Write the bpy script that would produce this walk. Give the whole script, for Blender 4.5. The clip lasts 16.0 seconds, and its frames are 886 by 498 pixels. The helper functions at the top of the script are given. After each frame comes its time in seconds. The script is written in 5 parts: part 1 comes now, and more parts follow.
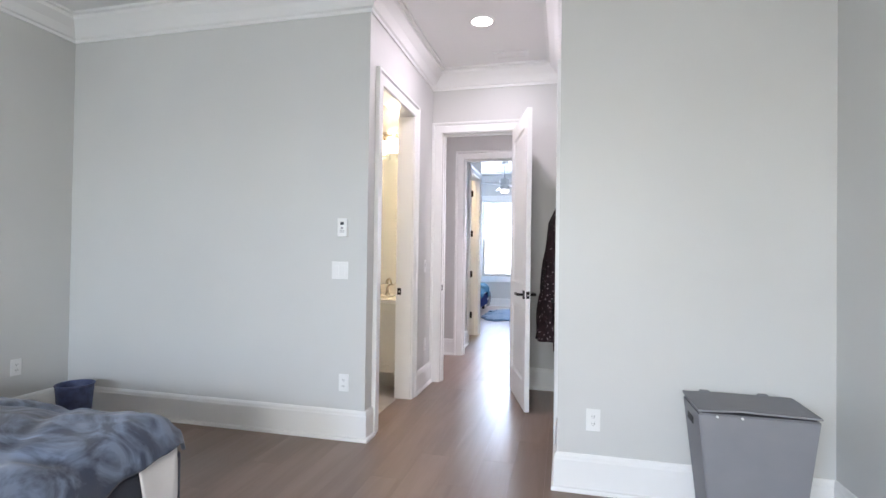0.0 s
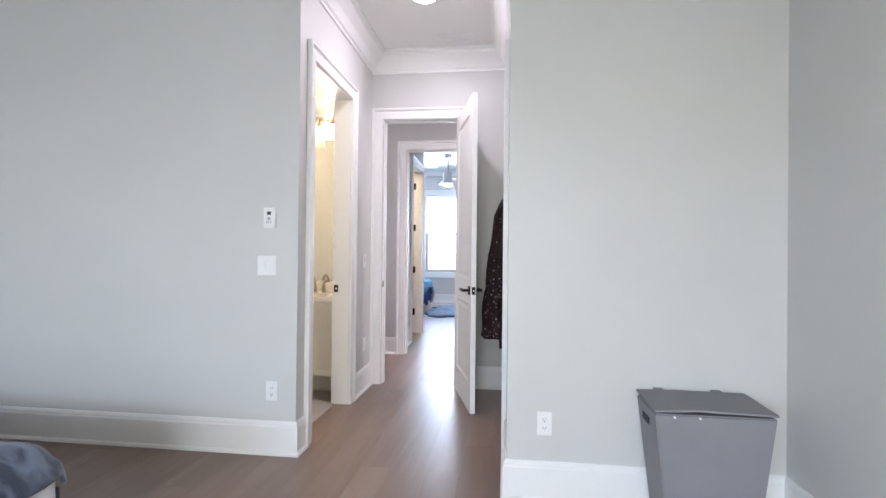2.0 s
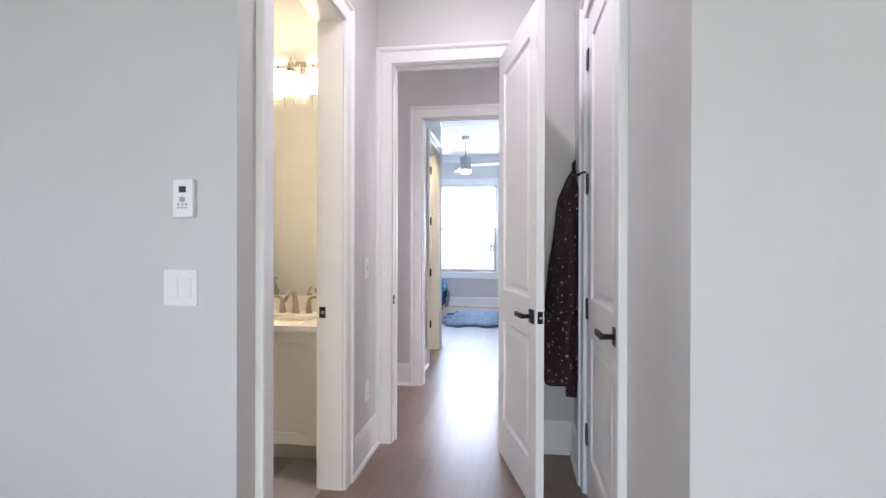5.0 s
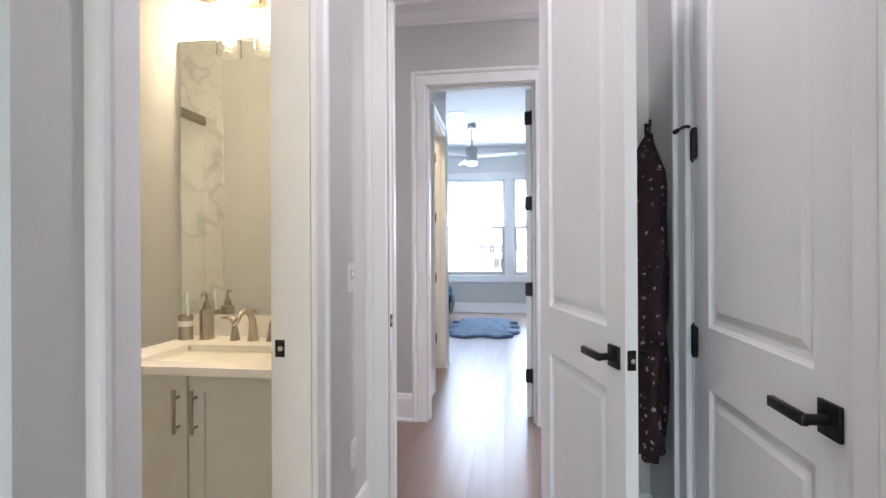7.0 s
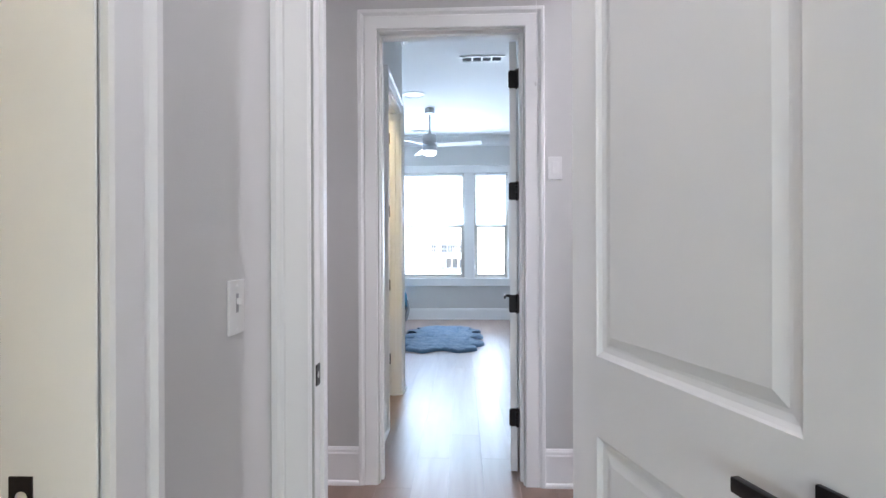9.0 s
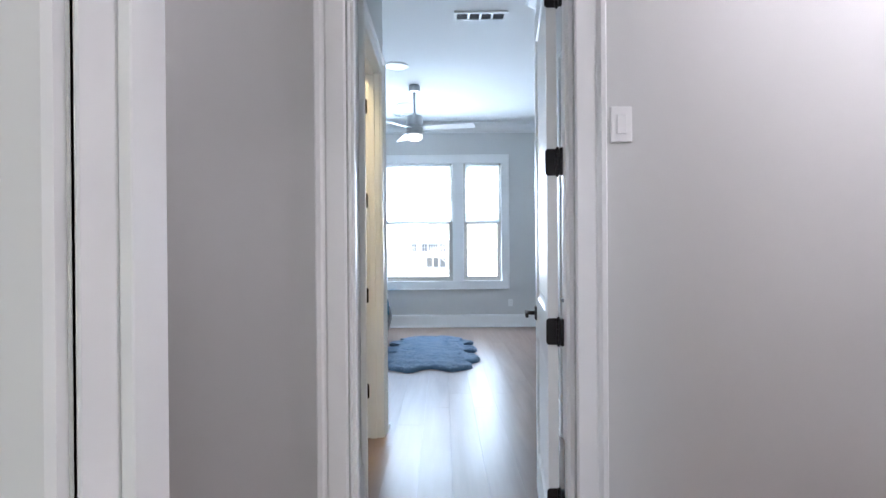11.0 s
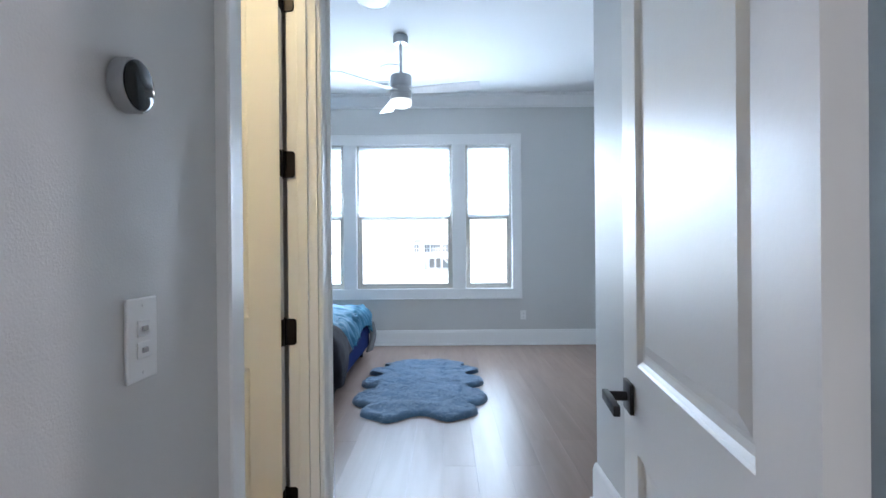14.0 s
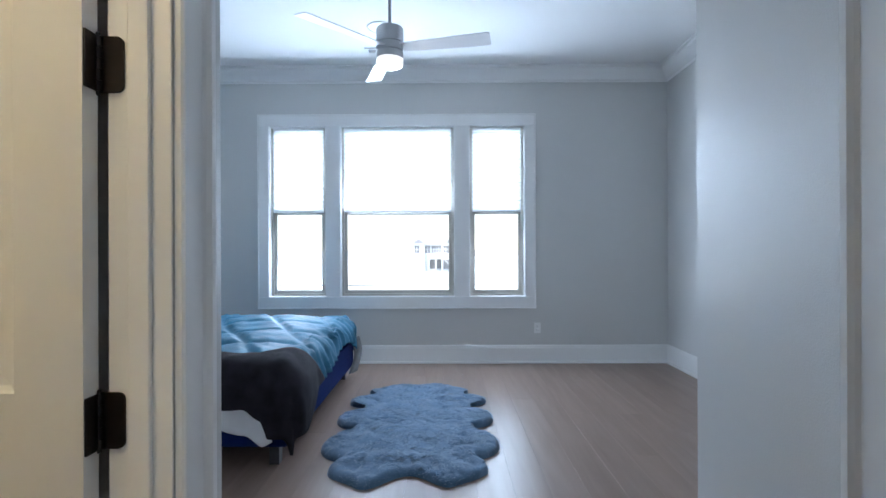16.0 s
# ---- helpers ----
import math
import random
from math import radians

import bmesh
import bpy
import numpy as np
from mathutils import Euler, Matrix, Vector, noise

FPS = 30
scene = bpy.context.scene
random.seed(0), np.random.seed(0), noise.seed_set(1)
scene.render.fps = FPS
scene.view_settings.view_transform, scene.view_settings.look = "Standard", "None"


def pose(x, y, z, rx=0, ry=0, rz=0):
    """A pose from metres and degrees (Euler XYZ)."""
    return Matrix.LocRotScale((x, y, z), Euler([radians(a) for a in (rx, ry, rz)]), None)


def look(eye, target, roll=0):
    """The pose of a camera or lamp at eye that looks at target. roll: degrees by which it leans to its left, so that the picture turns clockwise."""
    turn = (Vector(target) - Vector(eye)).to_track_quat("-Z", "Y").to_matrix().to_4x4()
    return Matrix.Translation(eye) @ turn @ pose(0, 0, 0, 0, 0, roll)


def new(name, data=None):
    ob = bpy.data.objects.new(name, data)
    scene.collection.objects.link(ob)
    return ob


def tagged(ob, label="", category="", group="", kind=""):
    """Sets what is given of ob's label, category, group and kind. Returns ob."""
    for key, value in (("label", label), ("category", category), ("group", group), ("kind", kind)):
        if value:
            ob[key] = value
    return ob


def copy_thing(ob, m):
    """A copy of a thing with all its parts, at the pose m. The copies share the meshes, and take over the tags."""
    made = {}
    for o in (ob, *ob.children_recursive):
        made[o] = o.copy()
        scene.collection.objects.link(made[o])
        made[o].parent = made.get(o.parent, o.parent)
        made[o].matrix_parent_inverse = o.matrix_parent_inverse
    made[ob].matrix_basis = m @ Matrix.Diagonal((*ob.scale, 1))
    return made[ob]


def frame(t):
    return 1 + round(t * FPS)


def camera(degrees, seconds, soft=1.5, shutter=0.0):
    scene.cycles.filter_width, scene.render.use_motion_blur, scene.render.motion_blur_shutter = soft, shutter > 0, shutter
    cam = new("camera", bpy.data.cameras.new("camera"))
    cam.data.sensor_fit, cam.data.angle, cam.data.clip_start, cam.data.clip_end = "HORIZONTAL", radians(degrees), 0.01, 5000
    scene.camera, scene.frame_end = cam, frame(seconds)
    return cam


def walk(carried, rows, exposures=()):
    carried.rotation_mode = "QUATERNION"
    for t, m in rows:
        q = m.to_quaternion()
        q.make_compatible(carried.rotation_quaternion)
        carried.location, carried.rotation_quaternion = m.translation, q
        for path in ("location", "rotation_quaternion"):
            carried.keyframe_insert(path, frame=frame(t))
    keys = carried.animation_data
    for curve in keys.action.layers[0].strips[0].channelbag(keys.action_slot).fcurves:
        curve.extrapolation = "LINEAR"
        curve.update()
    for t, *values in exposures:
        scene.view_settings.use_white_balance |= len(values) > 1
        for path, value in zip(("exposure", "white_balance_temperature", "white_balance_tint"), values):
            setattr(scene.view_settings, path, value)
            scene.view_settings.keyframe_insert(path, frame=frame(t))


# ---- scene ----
cam = camera(83.4, 16.0)
PATH = [
    (0, (-0.021, 0.862, 1.242), (-0.493, 2.805, 1.268), 0.8),
    (0.5, (-0.012, 0.866, 1.230), (-0.348, 2.837, 1.258), 0.8),
    (1, (-0.034, 0.890, 1.224), (-0.322, 2.869, 1.252), 0.8),
    (1.5, (-0.049, 0.965, 1.223), (-0.309, 2.948, 1.246), 0.6),
    (2, (-0.063, 1.113, 1.224), (-0.310, 3.098, 1.237), 0.6),
    (2.5, (-0.082, 1.307, 1.239), (-0.333, 3.291, 1.246), 0.6),
    (3, (-0.133, 1.511, 1.247), (-0.406, 3.492, 1.250), 0.6),
    (3.5, (-0.222, 1.754, 1.259), (-0.513, 3.733, 1.257), 0.6),
    (4, (-0.280, 2.002, 1.263), (-0.565, 3.981, 1.258), 0.4),
    (4.2, (-0.314, 2.108, 1.275), (-0.586, 4.089, 1.262), 0.5),
    (6.3, (-0.554, 3.053, 1.242), (-0.840, 5.032, 1.251), -0.3),
    (6.5, (-0.574, 3.150, 1.259), (-0.854, 5.130, 1.257), -0.2),
    (7, (-0.633, 3.385, 1.256), (-0.904, 5.367, 1.256), -0.3),
    (7.5, (-0.701, 3.618, 1.258), (-0.948, 5.603, 1.261), -0.1),
    (8, (-0.733, 3.836, 1.261), (-0.915, 5.827, 1.259), 0.1),
    (8.5, (-0.755, 4.072, 1.273), (-0.873, 6.069, 1.270), 0.1),
    (9, (-0.790, 4.298, 1.268), (-0.868, 6.297, 1.266), -0.2),
    (9.2, (-0.816, 4.397, 1.274), (-0.880, 6.396, 1.268), -0.1),
    (11.5, (-0.917, 5.475, 1.274), (-0.912, 7.475, 1.267), -0.5),
    (12, (-0.902, 5.709, 1.280), (-0.900, 7.709, 1.272), -0.5),
    (12.5, (-0.869, 5.961, 1.290), (-0.869, 7.961, 1.282), -0.4),
    (13, (-0.855, 6.176, 1.275), (-0.855, 8.176, 1.270), -0.3),
    (13.5, (-0.861, 6.454, 1.279), (-0.865, 8.454, 1.273), -0.3),
    (14, (-0.845, 6.691, 1.268), (-0.855, 8.691, 1.264), -0.5),
    (14.5, (-0.830, 6.981, 1.272), (-0.835, 8.981, 1.271), -0.5),
    (15, (-0.818, 7.222, 1.262), (-0.825, 9.222, 1.263), -0.5),
    (15.5, (-0.836, 7.470, 1.262), (-0.845, 9.470, 1.261), -0.4),
    (16, (-0.839, 7.690, 1.259), (-0.852, 9.690, 1.259), -0.2),
]
EXPOSURES = [(0, 2.27, 6450, 20), (4.2, 2.18, 6420, 20), (6.5, 2.10, 6420, 18), (9.0, 1.96, 6220, 13), (12.5, 1.74, 6240, 12), (14.5, 1.62, 6200, 12), (16.0, 1.38, 6200, 13)]
walk(cam, [(t, look(eye, target, roll)) for t, eye, target, roll in PATH], EXPOSURES)

# ---------------------------------------------------------------- world and light
world = bpy.data.worlds.new("sky")
scene.world = world
world.use_nodes = True
wn = world.node_tree
sky = wn.nodes.new("ShaderNodeTexSky")
sky.sky_type, sky.sun_disc = "NISHITA", False
sky.sun_elevation, sky.sun_rotation = radians(52), radians(250)
sky.dust_density, sky.ozone_density = 0.2, 2.0
wn.nodes["Background"].inputs[1].default_value = 0.15
wn.links.new(sky.outputs[0], wn.nodes["Background"].inputs[0])
sun_data = bpy.data.lights.new("sun", "SUN")
sun_data.energy, sun_data.angle, sun_data.color = 4.2, radians(0.6), (1.0, 0.95, 0.88)
sun = new("sun", sun_data)
sun.matrix_world = look((-30, -15, 42), (0, 0, 0))


def area(name, at, target, w, h, power, color):
    d = bpy.data.lights.new(name, "AREA")
    d.shape, d.size, d.size_y, d.energy, d.color = "RECTANGLE", w, h, power, color
    ob = new(name, d)
    ob.matrix_world = look(at, target)
    return ob


def bulb(name, at, power, color, radius=0.03):
    d = bpy.data.lights.new(name, "POINT")
    d.energy, d.color, d.shadow_soft_size = power, color, radius
    ob = new(name, d)
    ob.location = at
    return ob


# sky light in the window openings of the two bedrooms
BLUE = (0.65, 0.81, 1.0)
area("daylight_back_left", (-2.4, -2.05, 1.65), (-2.4, -0.9, -1.0), 1.4, 0.8, 36, (0.60, 0.81, 1.0))
area("daylight_back_right", (-0.3, -2.05, 1.65), (-0.4, 0.1, -2.0), 1.4, 0.9, 37, (0.94, 1.0, 0.90))
area("daylight_shade_mid", (-1.378, 13.185, 2.13), (-1.378, 9.5, 1.1), 1.10, 0.88, 25, BLUE)
area("daylight_shade_left", (-2.48, 13.185, 1.68), (-2.48, 9.5, 1.1), 0.46, 1.76, 14, BLUE)
area("daylight_shade_right", (-0.277, 13.185, 1.68), (-0.277, 9.5, 1.1), 0.46, 1.76, 12, BLUE)
# the same sky behind the drawn shades
area("daylight_behind_mid", (-1.378, 13.36, 2.15), (-1.378, 8, 2.15), 1.2, 0.95, 20, BLUE)
area("daylight_behind_left", (-2.48, 13.36, 2.15), (-2.48, 8, 2.15), 0.58, 0.95, 9, BLUE)
area("daylight_behind_right", (-0.277, 13.36, 2.15), (-0.277, 8, 2.15), 0.58, 0.95, 9, BLUE)
# lamps
for lx, ly, power in ((-0.65, 4.62, 3.3), (-2.9, 6.3, 4.4), (1.0, 6.3, 9.6)):
    area("recessed_lamp", (lx, ly, 3.035), (lx, ly, 0), 0.13, 0.13, power, (0.98, 0.92, 1.0)).data.shape = "DISK"
for bx in (-2.03, -1.835, -1.64):
    bulb("sconce_lamp", (bx, 5.51, 2.31), 3.6, (1.0, 0.83, 0.55))
bulb("bath_two_lamp", (-1.75, 7.60, 3.10), 13, (1.0, 0.80, 0.46), 0.1)
bulb("fan_lamp", (-1.247, 11.33, 2.53), 1.0, (1.0, 0.97, 0.92), 0.06)


# ---------------------------------------------------------------- materials
def mat(name, color, rough=0.5, metal=0.0, var=0.06, scale=6.0, bump=0.02, fine=180.0, coat=0.0, spec=0.5, stretch=(1, 1, 1), emit=0.0,
        sheen=0.0):
    """A surface with variation at two scales: broad tone, fine grain relief."""
    m = bpy.data.materials.new(name)
    m.use_nodes = True
    t = m.node_tree
    b = t.nodes["Principled BSDF"]
    b.inputs["Roughness"].default_value, b.inputs["Metallic"].default_value = rough, metal
    b.inputs["Specular IOR Level"].default_value, b.inputs["Coat Weight"].default_value = spec, coat
    b.inputs["Sheen Weight"].default_value = sheen
    co = t.nodes.new("ShaderNodeTexCoord")
    mp = t.nodes.new("ShaderNodeMapping")
    mp.inputs["Scale"].default_value = stretch
    t.links.new(co.outputs["Object"], mp.inputs[0])
    n1, n2 = t.nodes.new("ShaderNodeTexNoise"), t.nodes.new("ShaderNodeTexNoise")
    n1.inputs["Scale"].default_value, n1.inputs["Detail"].default_value = scale, 5
    n2.inputs["Scale"].default_value, n2.inputs["Detail"].default_value = fine, 3
    for n in (n1, n2):
        t.links.new(mp.outputs[0], n.inputs["Vector"])
    ramp = t.nodes.new("ShaderNodeMapRange")
    ramp.inputs[1].default_value, ramp.inputs[2].default_value = 0.3, 0.7
    ramp.inputs[3].default_value, ramp.inputs[4].default_value = 1 - var, 1 + var
    t.links.new(n1.outputs[0], ramp.inputs[0])
    mix = t.nodes.new("ShaderNodeVectorMath")
    mix.operation = "SCALE"
    mix.inputs[0].default_value = color
    t.links.new(ramp.outputs[0], mix.inputs["Scale"])
    t.links.new(mix.outputs[0], b.inputs["Base Color"])
    rr = t.nodes.new("ShaderNodeMapRange")
    rr.inputs[3].default_value, rr.inputs[4].default_value = max(rough - 0.06, 0.02), min(rough + 0.06, 1)
    t.links.new(n1.outputs[0], rr.inputs[0])
    t.links.new(rr.outputs[0], b.inputs["Roughness"])
    if bump:
        bp = t.nodes.new("ShaderNodeBump")
        bp.inputs["Strength"].default_value, bp.inputs["Distance"].default_value = min(1, bump * 10), 0.002
        t.links.new(n2.outputs[0], bp.inputs["Height"])
        t.links.new(bp.outputs[0], b.inputs["Normal"])
    if emit:
        b.inputs["Emission Color"].default_value = (*color, 1)
        b.inputs["Emission Strength"].default_value = emit
    return m


M_WALL = mat("wall_paint", (0.60, 0.60, 0.585), 0.42, var=0.015, scale=1.5, bump=0.03, fine=260)
M_CEIL = mat("ceiling_paint", (0.80, 0.80, 0.79), 0.8, var=0.012, scale=1.2, bump=0.03, fine=200)
M_TRIM = mat("trim_paint", (0.82, 0.82, 0.81), 0.32, var=0.012, scale=3, bump=0.012, fine=60)
M_DOOR = mat("door_paint", (0.80, 0.80, 0.79), 0.36, var=0.012, scale=3, bump=0.012, fine=90)
M_BLACK = mat("black_bronze", (0.018, 0.014, 0.014), 0.38, metal=0.6, var=0.2, scale=30, bump=0.01)
M_NICKEL = mat("brushed_nickel", (0.40, 0.355, 0.30), 0.28, metal=1.0, var=0.05, scale=40, bump=0.015, fine=300, stretch=(1, 1, 0.1))
M_RAIL = mat("satin_rail_metal", (0.30, 0.265, 0.22), 0.4, metal=0.9, var=0.03, scale=6, bump=0.0)
M_GABLE = mat("grey_gable", (0.36, 0.35, 0.35), 0.8, var=0.05, bump=0.0)
M_CHROME = mat("bright_steel", (0.75, 0.75, 0.74), 0.2, metal=1.0, var=0.03, bump=0.0)
M_PLATE = mat("white_plastic", (0.80, 0.80, 0.79), 0.35, var=0.01, scale=8, bump=0.0)
M_DARKPLASTIC = mat("dark_plastic", (0.03, 0.03, 0.035), 0.3, var=0.1, bump=0.0)
M_GREYPLASTIC = mat("grey_plastic", (0.35, 0.35, 0.36), 0.4, var=0.05, bump=0.0)
M_QUARTZ = mat("white_quartz", (0.80, 0.78, 0.73), 0.22, var=0.03, scale=9, bump=0.0)
M_CAB = mat("cabinet_paint", (0.66, 0.64, 0.57), 0.42, var=0.015, scale=4, bump=0.01, fine=80)
M_PORCELAIN = mat("porcelain", (0.84, 0.83, 0.80), 0.12, var=0.01, bump=0.0, coat=0.4)
M_TILE = mat("bath_floor_tile", (0.50, 0.46, 0.42), 0.35, var=0.12, scale=5, bump=0.01)
M_GROUT = mat("grout", (0.40, 0.37, 0.34), 0.85, var=0.05, bump=0.03)
M_SUB = mat("subfloor", (0.06, 0.04, 0.03), 0.9, var=0.1)
M_HAMPER = mat("grey_board", (0.23, 0.23, 0.25), 0.6, var=0.05, scale=7, bump=0.03, fine=400)
# Near-black for gaps and holes: their shade is put into the colour.
M_GAPSHADE = mat("gap_shade", (0.03, 0.03, 0.035), 0.8, var=0.05)
M_NAVY = mat("navy_upholstery", (0.022, 0.028, 0.05), 0.8, var=0.15, scale=14, bump=0.06, fine=500, sheen=0.3)
M_BLUEUP = mat("blue_upholstery", (0.004, 0.015, 0.085), 0.85, var=0.12, scale=14, bump=0.04, fine=500, spec=0.1)
M_SHEET = mat("white_sheet", (0.80, 0.80, 0.80), 0.75, var=0.04, scale=10, bump=0.05, fine=350, sheen=0.2)
M_TEAL = mat("teal_comforter", (0.032, 0.142, 0.222), 0.56, var=0.16, scale=7, bump=0.05, fine=420, spec=0.22)
M_CHAR = mat("charcoal_plush", (0.014, 0.012, 0.017), 0.9, var=0.5, scale=9, bump=0.1, fine=260, sheen=0.03, spec=0.2)
# Lighter copy of the charcoal plush, with window light put into its grey.
M_LITLINING = mat("lit_plush_lining", (0.20, 0.20, 0.205), 0.85, var=0.15, scale=18, bump=0.06, fine=260)
M_BINBLUE = mat("blue_basket", (0.08, 0.10, 0.20), 0.5, var=0.3, scale=20, bump=0.05)
M_FANBODY = mat("fan_brushed_steel", (0.40, 0.41, 0.42), 0.35, metal=0.7, var=0.04, scale=20, bump=0.0)
M_FANBLADE = mat("fan_blade_white", (0.80, 0.80, 0.80), 0.4, var=0.02, bump=0.0)
M_LENS = mat("frosted_lens", (0.95, 0.94, 0.90), 0.4, var=0.0, bump=0.0, emit=0.3)
M_GLOW = mat("lamp_diffuser", (1.0, 0.95, 0.90), 0.5, var=0.0, bump=0.0, emit=3.0)
M_BULB = mat("warm_bulb", (1.0, 0.80, 0.50), 0.5, var=0.0, bump=0.0, emit=4.0)
M_WINFRAME = mat("window_vinyl", (0.50, 0.47, 0.42), 0.45, var=0.03, scale=5, bump=0.01)
M_GROUND = mat("pale_ground", (0.50, 0.50, 0.46), 0.9, var=0.25, scale=0.05, bump=0.05, fine=3)
# For the unseen ground: dark green, to bounce little light indoors.
M_DIMGROUND = mat("dim_green_ground", (0.075, 0.115, 0.035), 0.9, var=0.3, scale=0.3, bump=0.08, fine=12)
M_SIDING = mat("pale_siding", (0.84, 0.84, 0.82), 0.7, var=0.05, scale=1, bump=0.02, fine=8)
M_ROOF = mat("pale_shingle", (0.70, 0.70, 0.70), 0.85, var=0.15, scale=2, bump=0.05, fine=20)
M_PANESHADE = mat("far_pane_and_shade", (0.24, 0.23, 0.23), 0.4, var=0.1, bump=0.0)
M_GLOSSBLACK = mat("gloss_black_glass", (0.004, 0.004, 0.005), 0.06, var=0.0, bump=0.0)
M_BRUSH = mat("brush_plastic", (0.78, 0.80, 0.82), 0.4, var=0.03, bump=0.0)


def mat_glass():
    m = bpy.data.materials.new("clear_glass")
    m.use_nodes = True
    b = m.node_tree.nodes["Principled BSDF"]
    b.inputs["Transmission Weight"].default_value, b.inputs["Roughness"].default_value, b.inputs["IOR"].default_value = 1.0, 0.01, 1.25
    b.inputs["Base Color"].default_value = (0.97, 0.99, 0.98, 1)
    return m


def mat_shade():
    """Thin white fabric: half of the light goes through."""
    m = mat("shade_fabric", (0.85, 0.86, 0.86), 0.8, var=0.02, scale=3, bump=0.0)
    t = m.node_tree
    tr, mx = t.nodes.new("ShaderNodeBsdfTranslucent"), t.nodes.new("ShaderNodeMixShader")
    tr.inputs[0].default_value = (0.9, 0.92, 0.93, 1)
    mx.inputs[0].default_value = 0.6
    t.links.new(t.nodes["Principled BSDF"].outputs[0], mx.inputs[1])
    t.links.new(tr.outputs[0], mx.inputs[2])
    t.links.new(mx.outputs[0], t.nodes["Material Output"].inputs[0])
    return m


def mat_mirror():
    m = bpy.data.materials.new("silvered_mirror")
    m.use_nodes = True
    b = m.node_tree.nodes["Principled BSDF"]
    b.inputs["Metallic"].default_value, b.inputs["Roughness"].default_value = 1.0, 0.015
    b.inputs["Base Color"].default_value = (0.86, 0.88, 0.85, 1)
    return m


def mat_wood():
    """Planks: long grain along y, tone by each board's own random number."""
    m = bpy.data.materials.new("oak_plank")
    m.use_nodes = True
    t = m.node_tree
    b = t.nodes["Principled BSDF"]
    b.inputs["Specular IOR Level"].default_value = 0.48
    co, info = t.nodes.new("ShaderNodeTexCoord"), t.nodes.new("ShaderNodeObjectInfo")
    shift = t.nodes.new("ShaderNodeVectorMath")
    shift.operation = "MULTIPLY_ADD"
    comb = t.nodes.new("ShaderNodeCombineXYZ")
    for k in range(3):
        t.links.new(info.outputs["Random"], comb.inputs[k])
    t.links.new(comb.outputs[0], shift.inputs[0])
    shift.inputs[1].default_value = (37, 91, 13)
    t.links.new(co.outputs["Object"], shift.inputs[2])
    mp = t.nodes.new("ShaderNodeMapping")
    mp.inputs["Scale"].default_value = (7, 0.55, 1)
    t.links.new(shift.outputs[0], mp.inputs[0])
    n1 = t.nodes.new("ShaderNodeTexNoise")
    n1.inputs["Scale"].default_value, n1.inputs["Detail"].default_value, n1.inputs["Distortion"].default_value = 1.6, 8, 0.6
    t.links.new(mp.outputs[0], n1.inputs["Vector"])
    n2 = t.nodes.new("ShaderNodeTexNoise")
    n2.inputs["Scale"].default_value, n2.inputs["Detail"].default_value = 9, 4
    t.links.new(mp.outputs[0], n2.inputs["Vector"])
    ramp = t.nodes.new("ShaderNodeValToRGB")
    ramp.color_ramp.elements[0].position, ramp.color_ramp.elements[0].color = 0.30, (0.188, 0.127, 0.099, 1)
    ramp.color_ramp.elements[1].position, ramp.color_ramp.elements[1].color = 0.72, (0.258, 0.180, 0.143, 1)
    t.links.new(n1.outputs[0], ramp.inputs[0])
    tone = t.nodes.new("ShaderNodeMapRange")
    tone.inputs[3].default_value, tone.inputs[4].default_value = 0.95, 1.05
    t.links.new(info.outputs["Random"], tone.inputs[0])
    sc = t.nodes.new("ShaderNodeVectorMath")
    sc.operation = "SCALE"
    t.links.new(ramp.outputs[0], sc.inputs[0])
    t.links.new(tone.outputs[0], sc.inputs["Scale"])
    t.links.new(sc.outputs[0], b.inputs["Base Color"])
    rr = t.nodes.new("ShaderNodeMapRange")
    rr.inputs[3].default_value, rr.inputs[4].default_value = 0.29, 0.39
    t.links.new(n2.outputs[0], rr.inputs[0])
    t.links.new(rr.outputs[0], b.inputs["Roughness"])
    bp = t.nodes.new("ShaderNodeBump")
    bp.inputs["Strength"].default_value, bp.inputs["Distance"].default_value = 0.006, 0.001
    t.links.new(n2.outputs[0], bp.inputs["Height"])
    t.links.new(bp.outputs[0], b.inputs["Normal"])
    return m


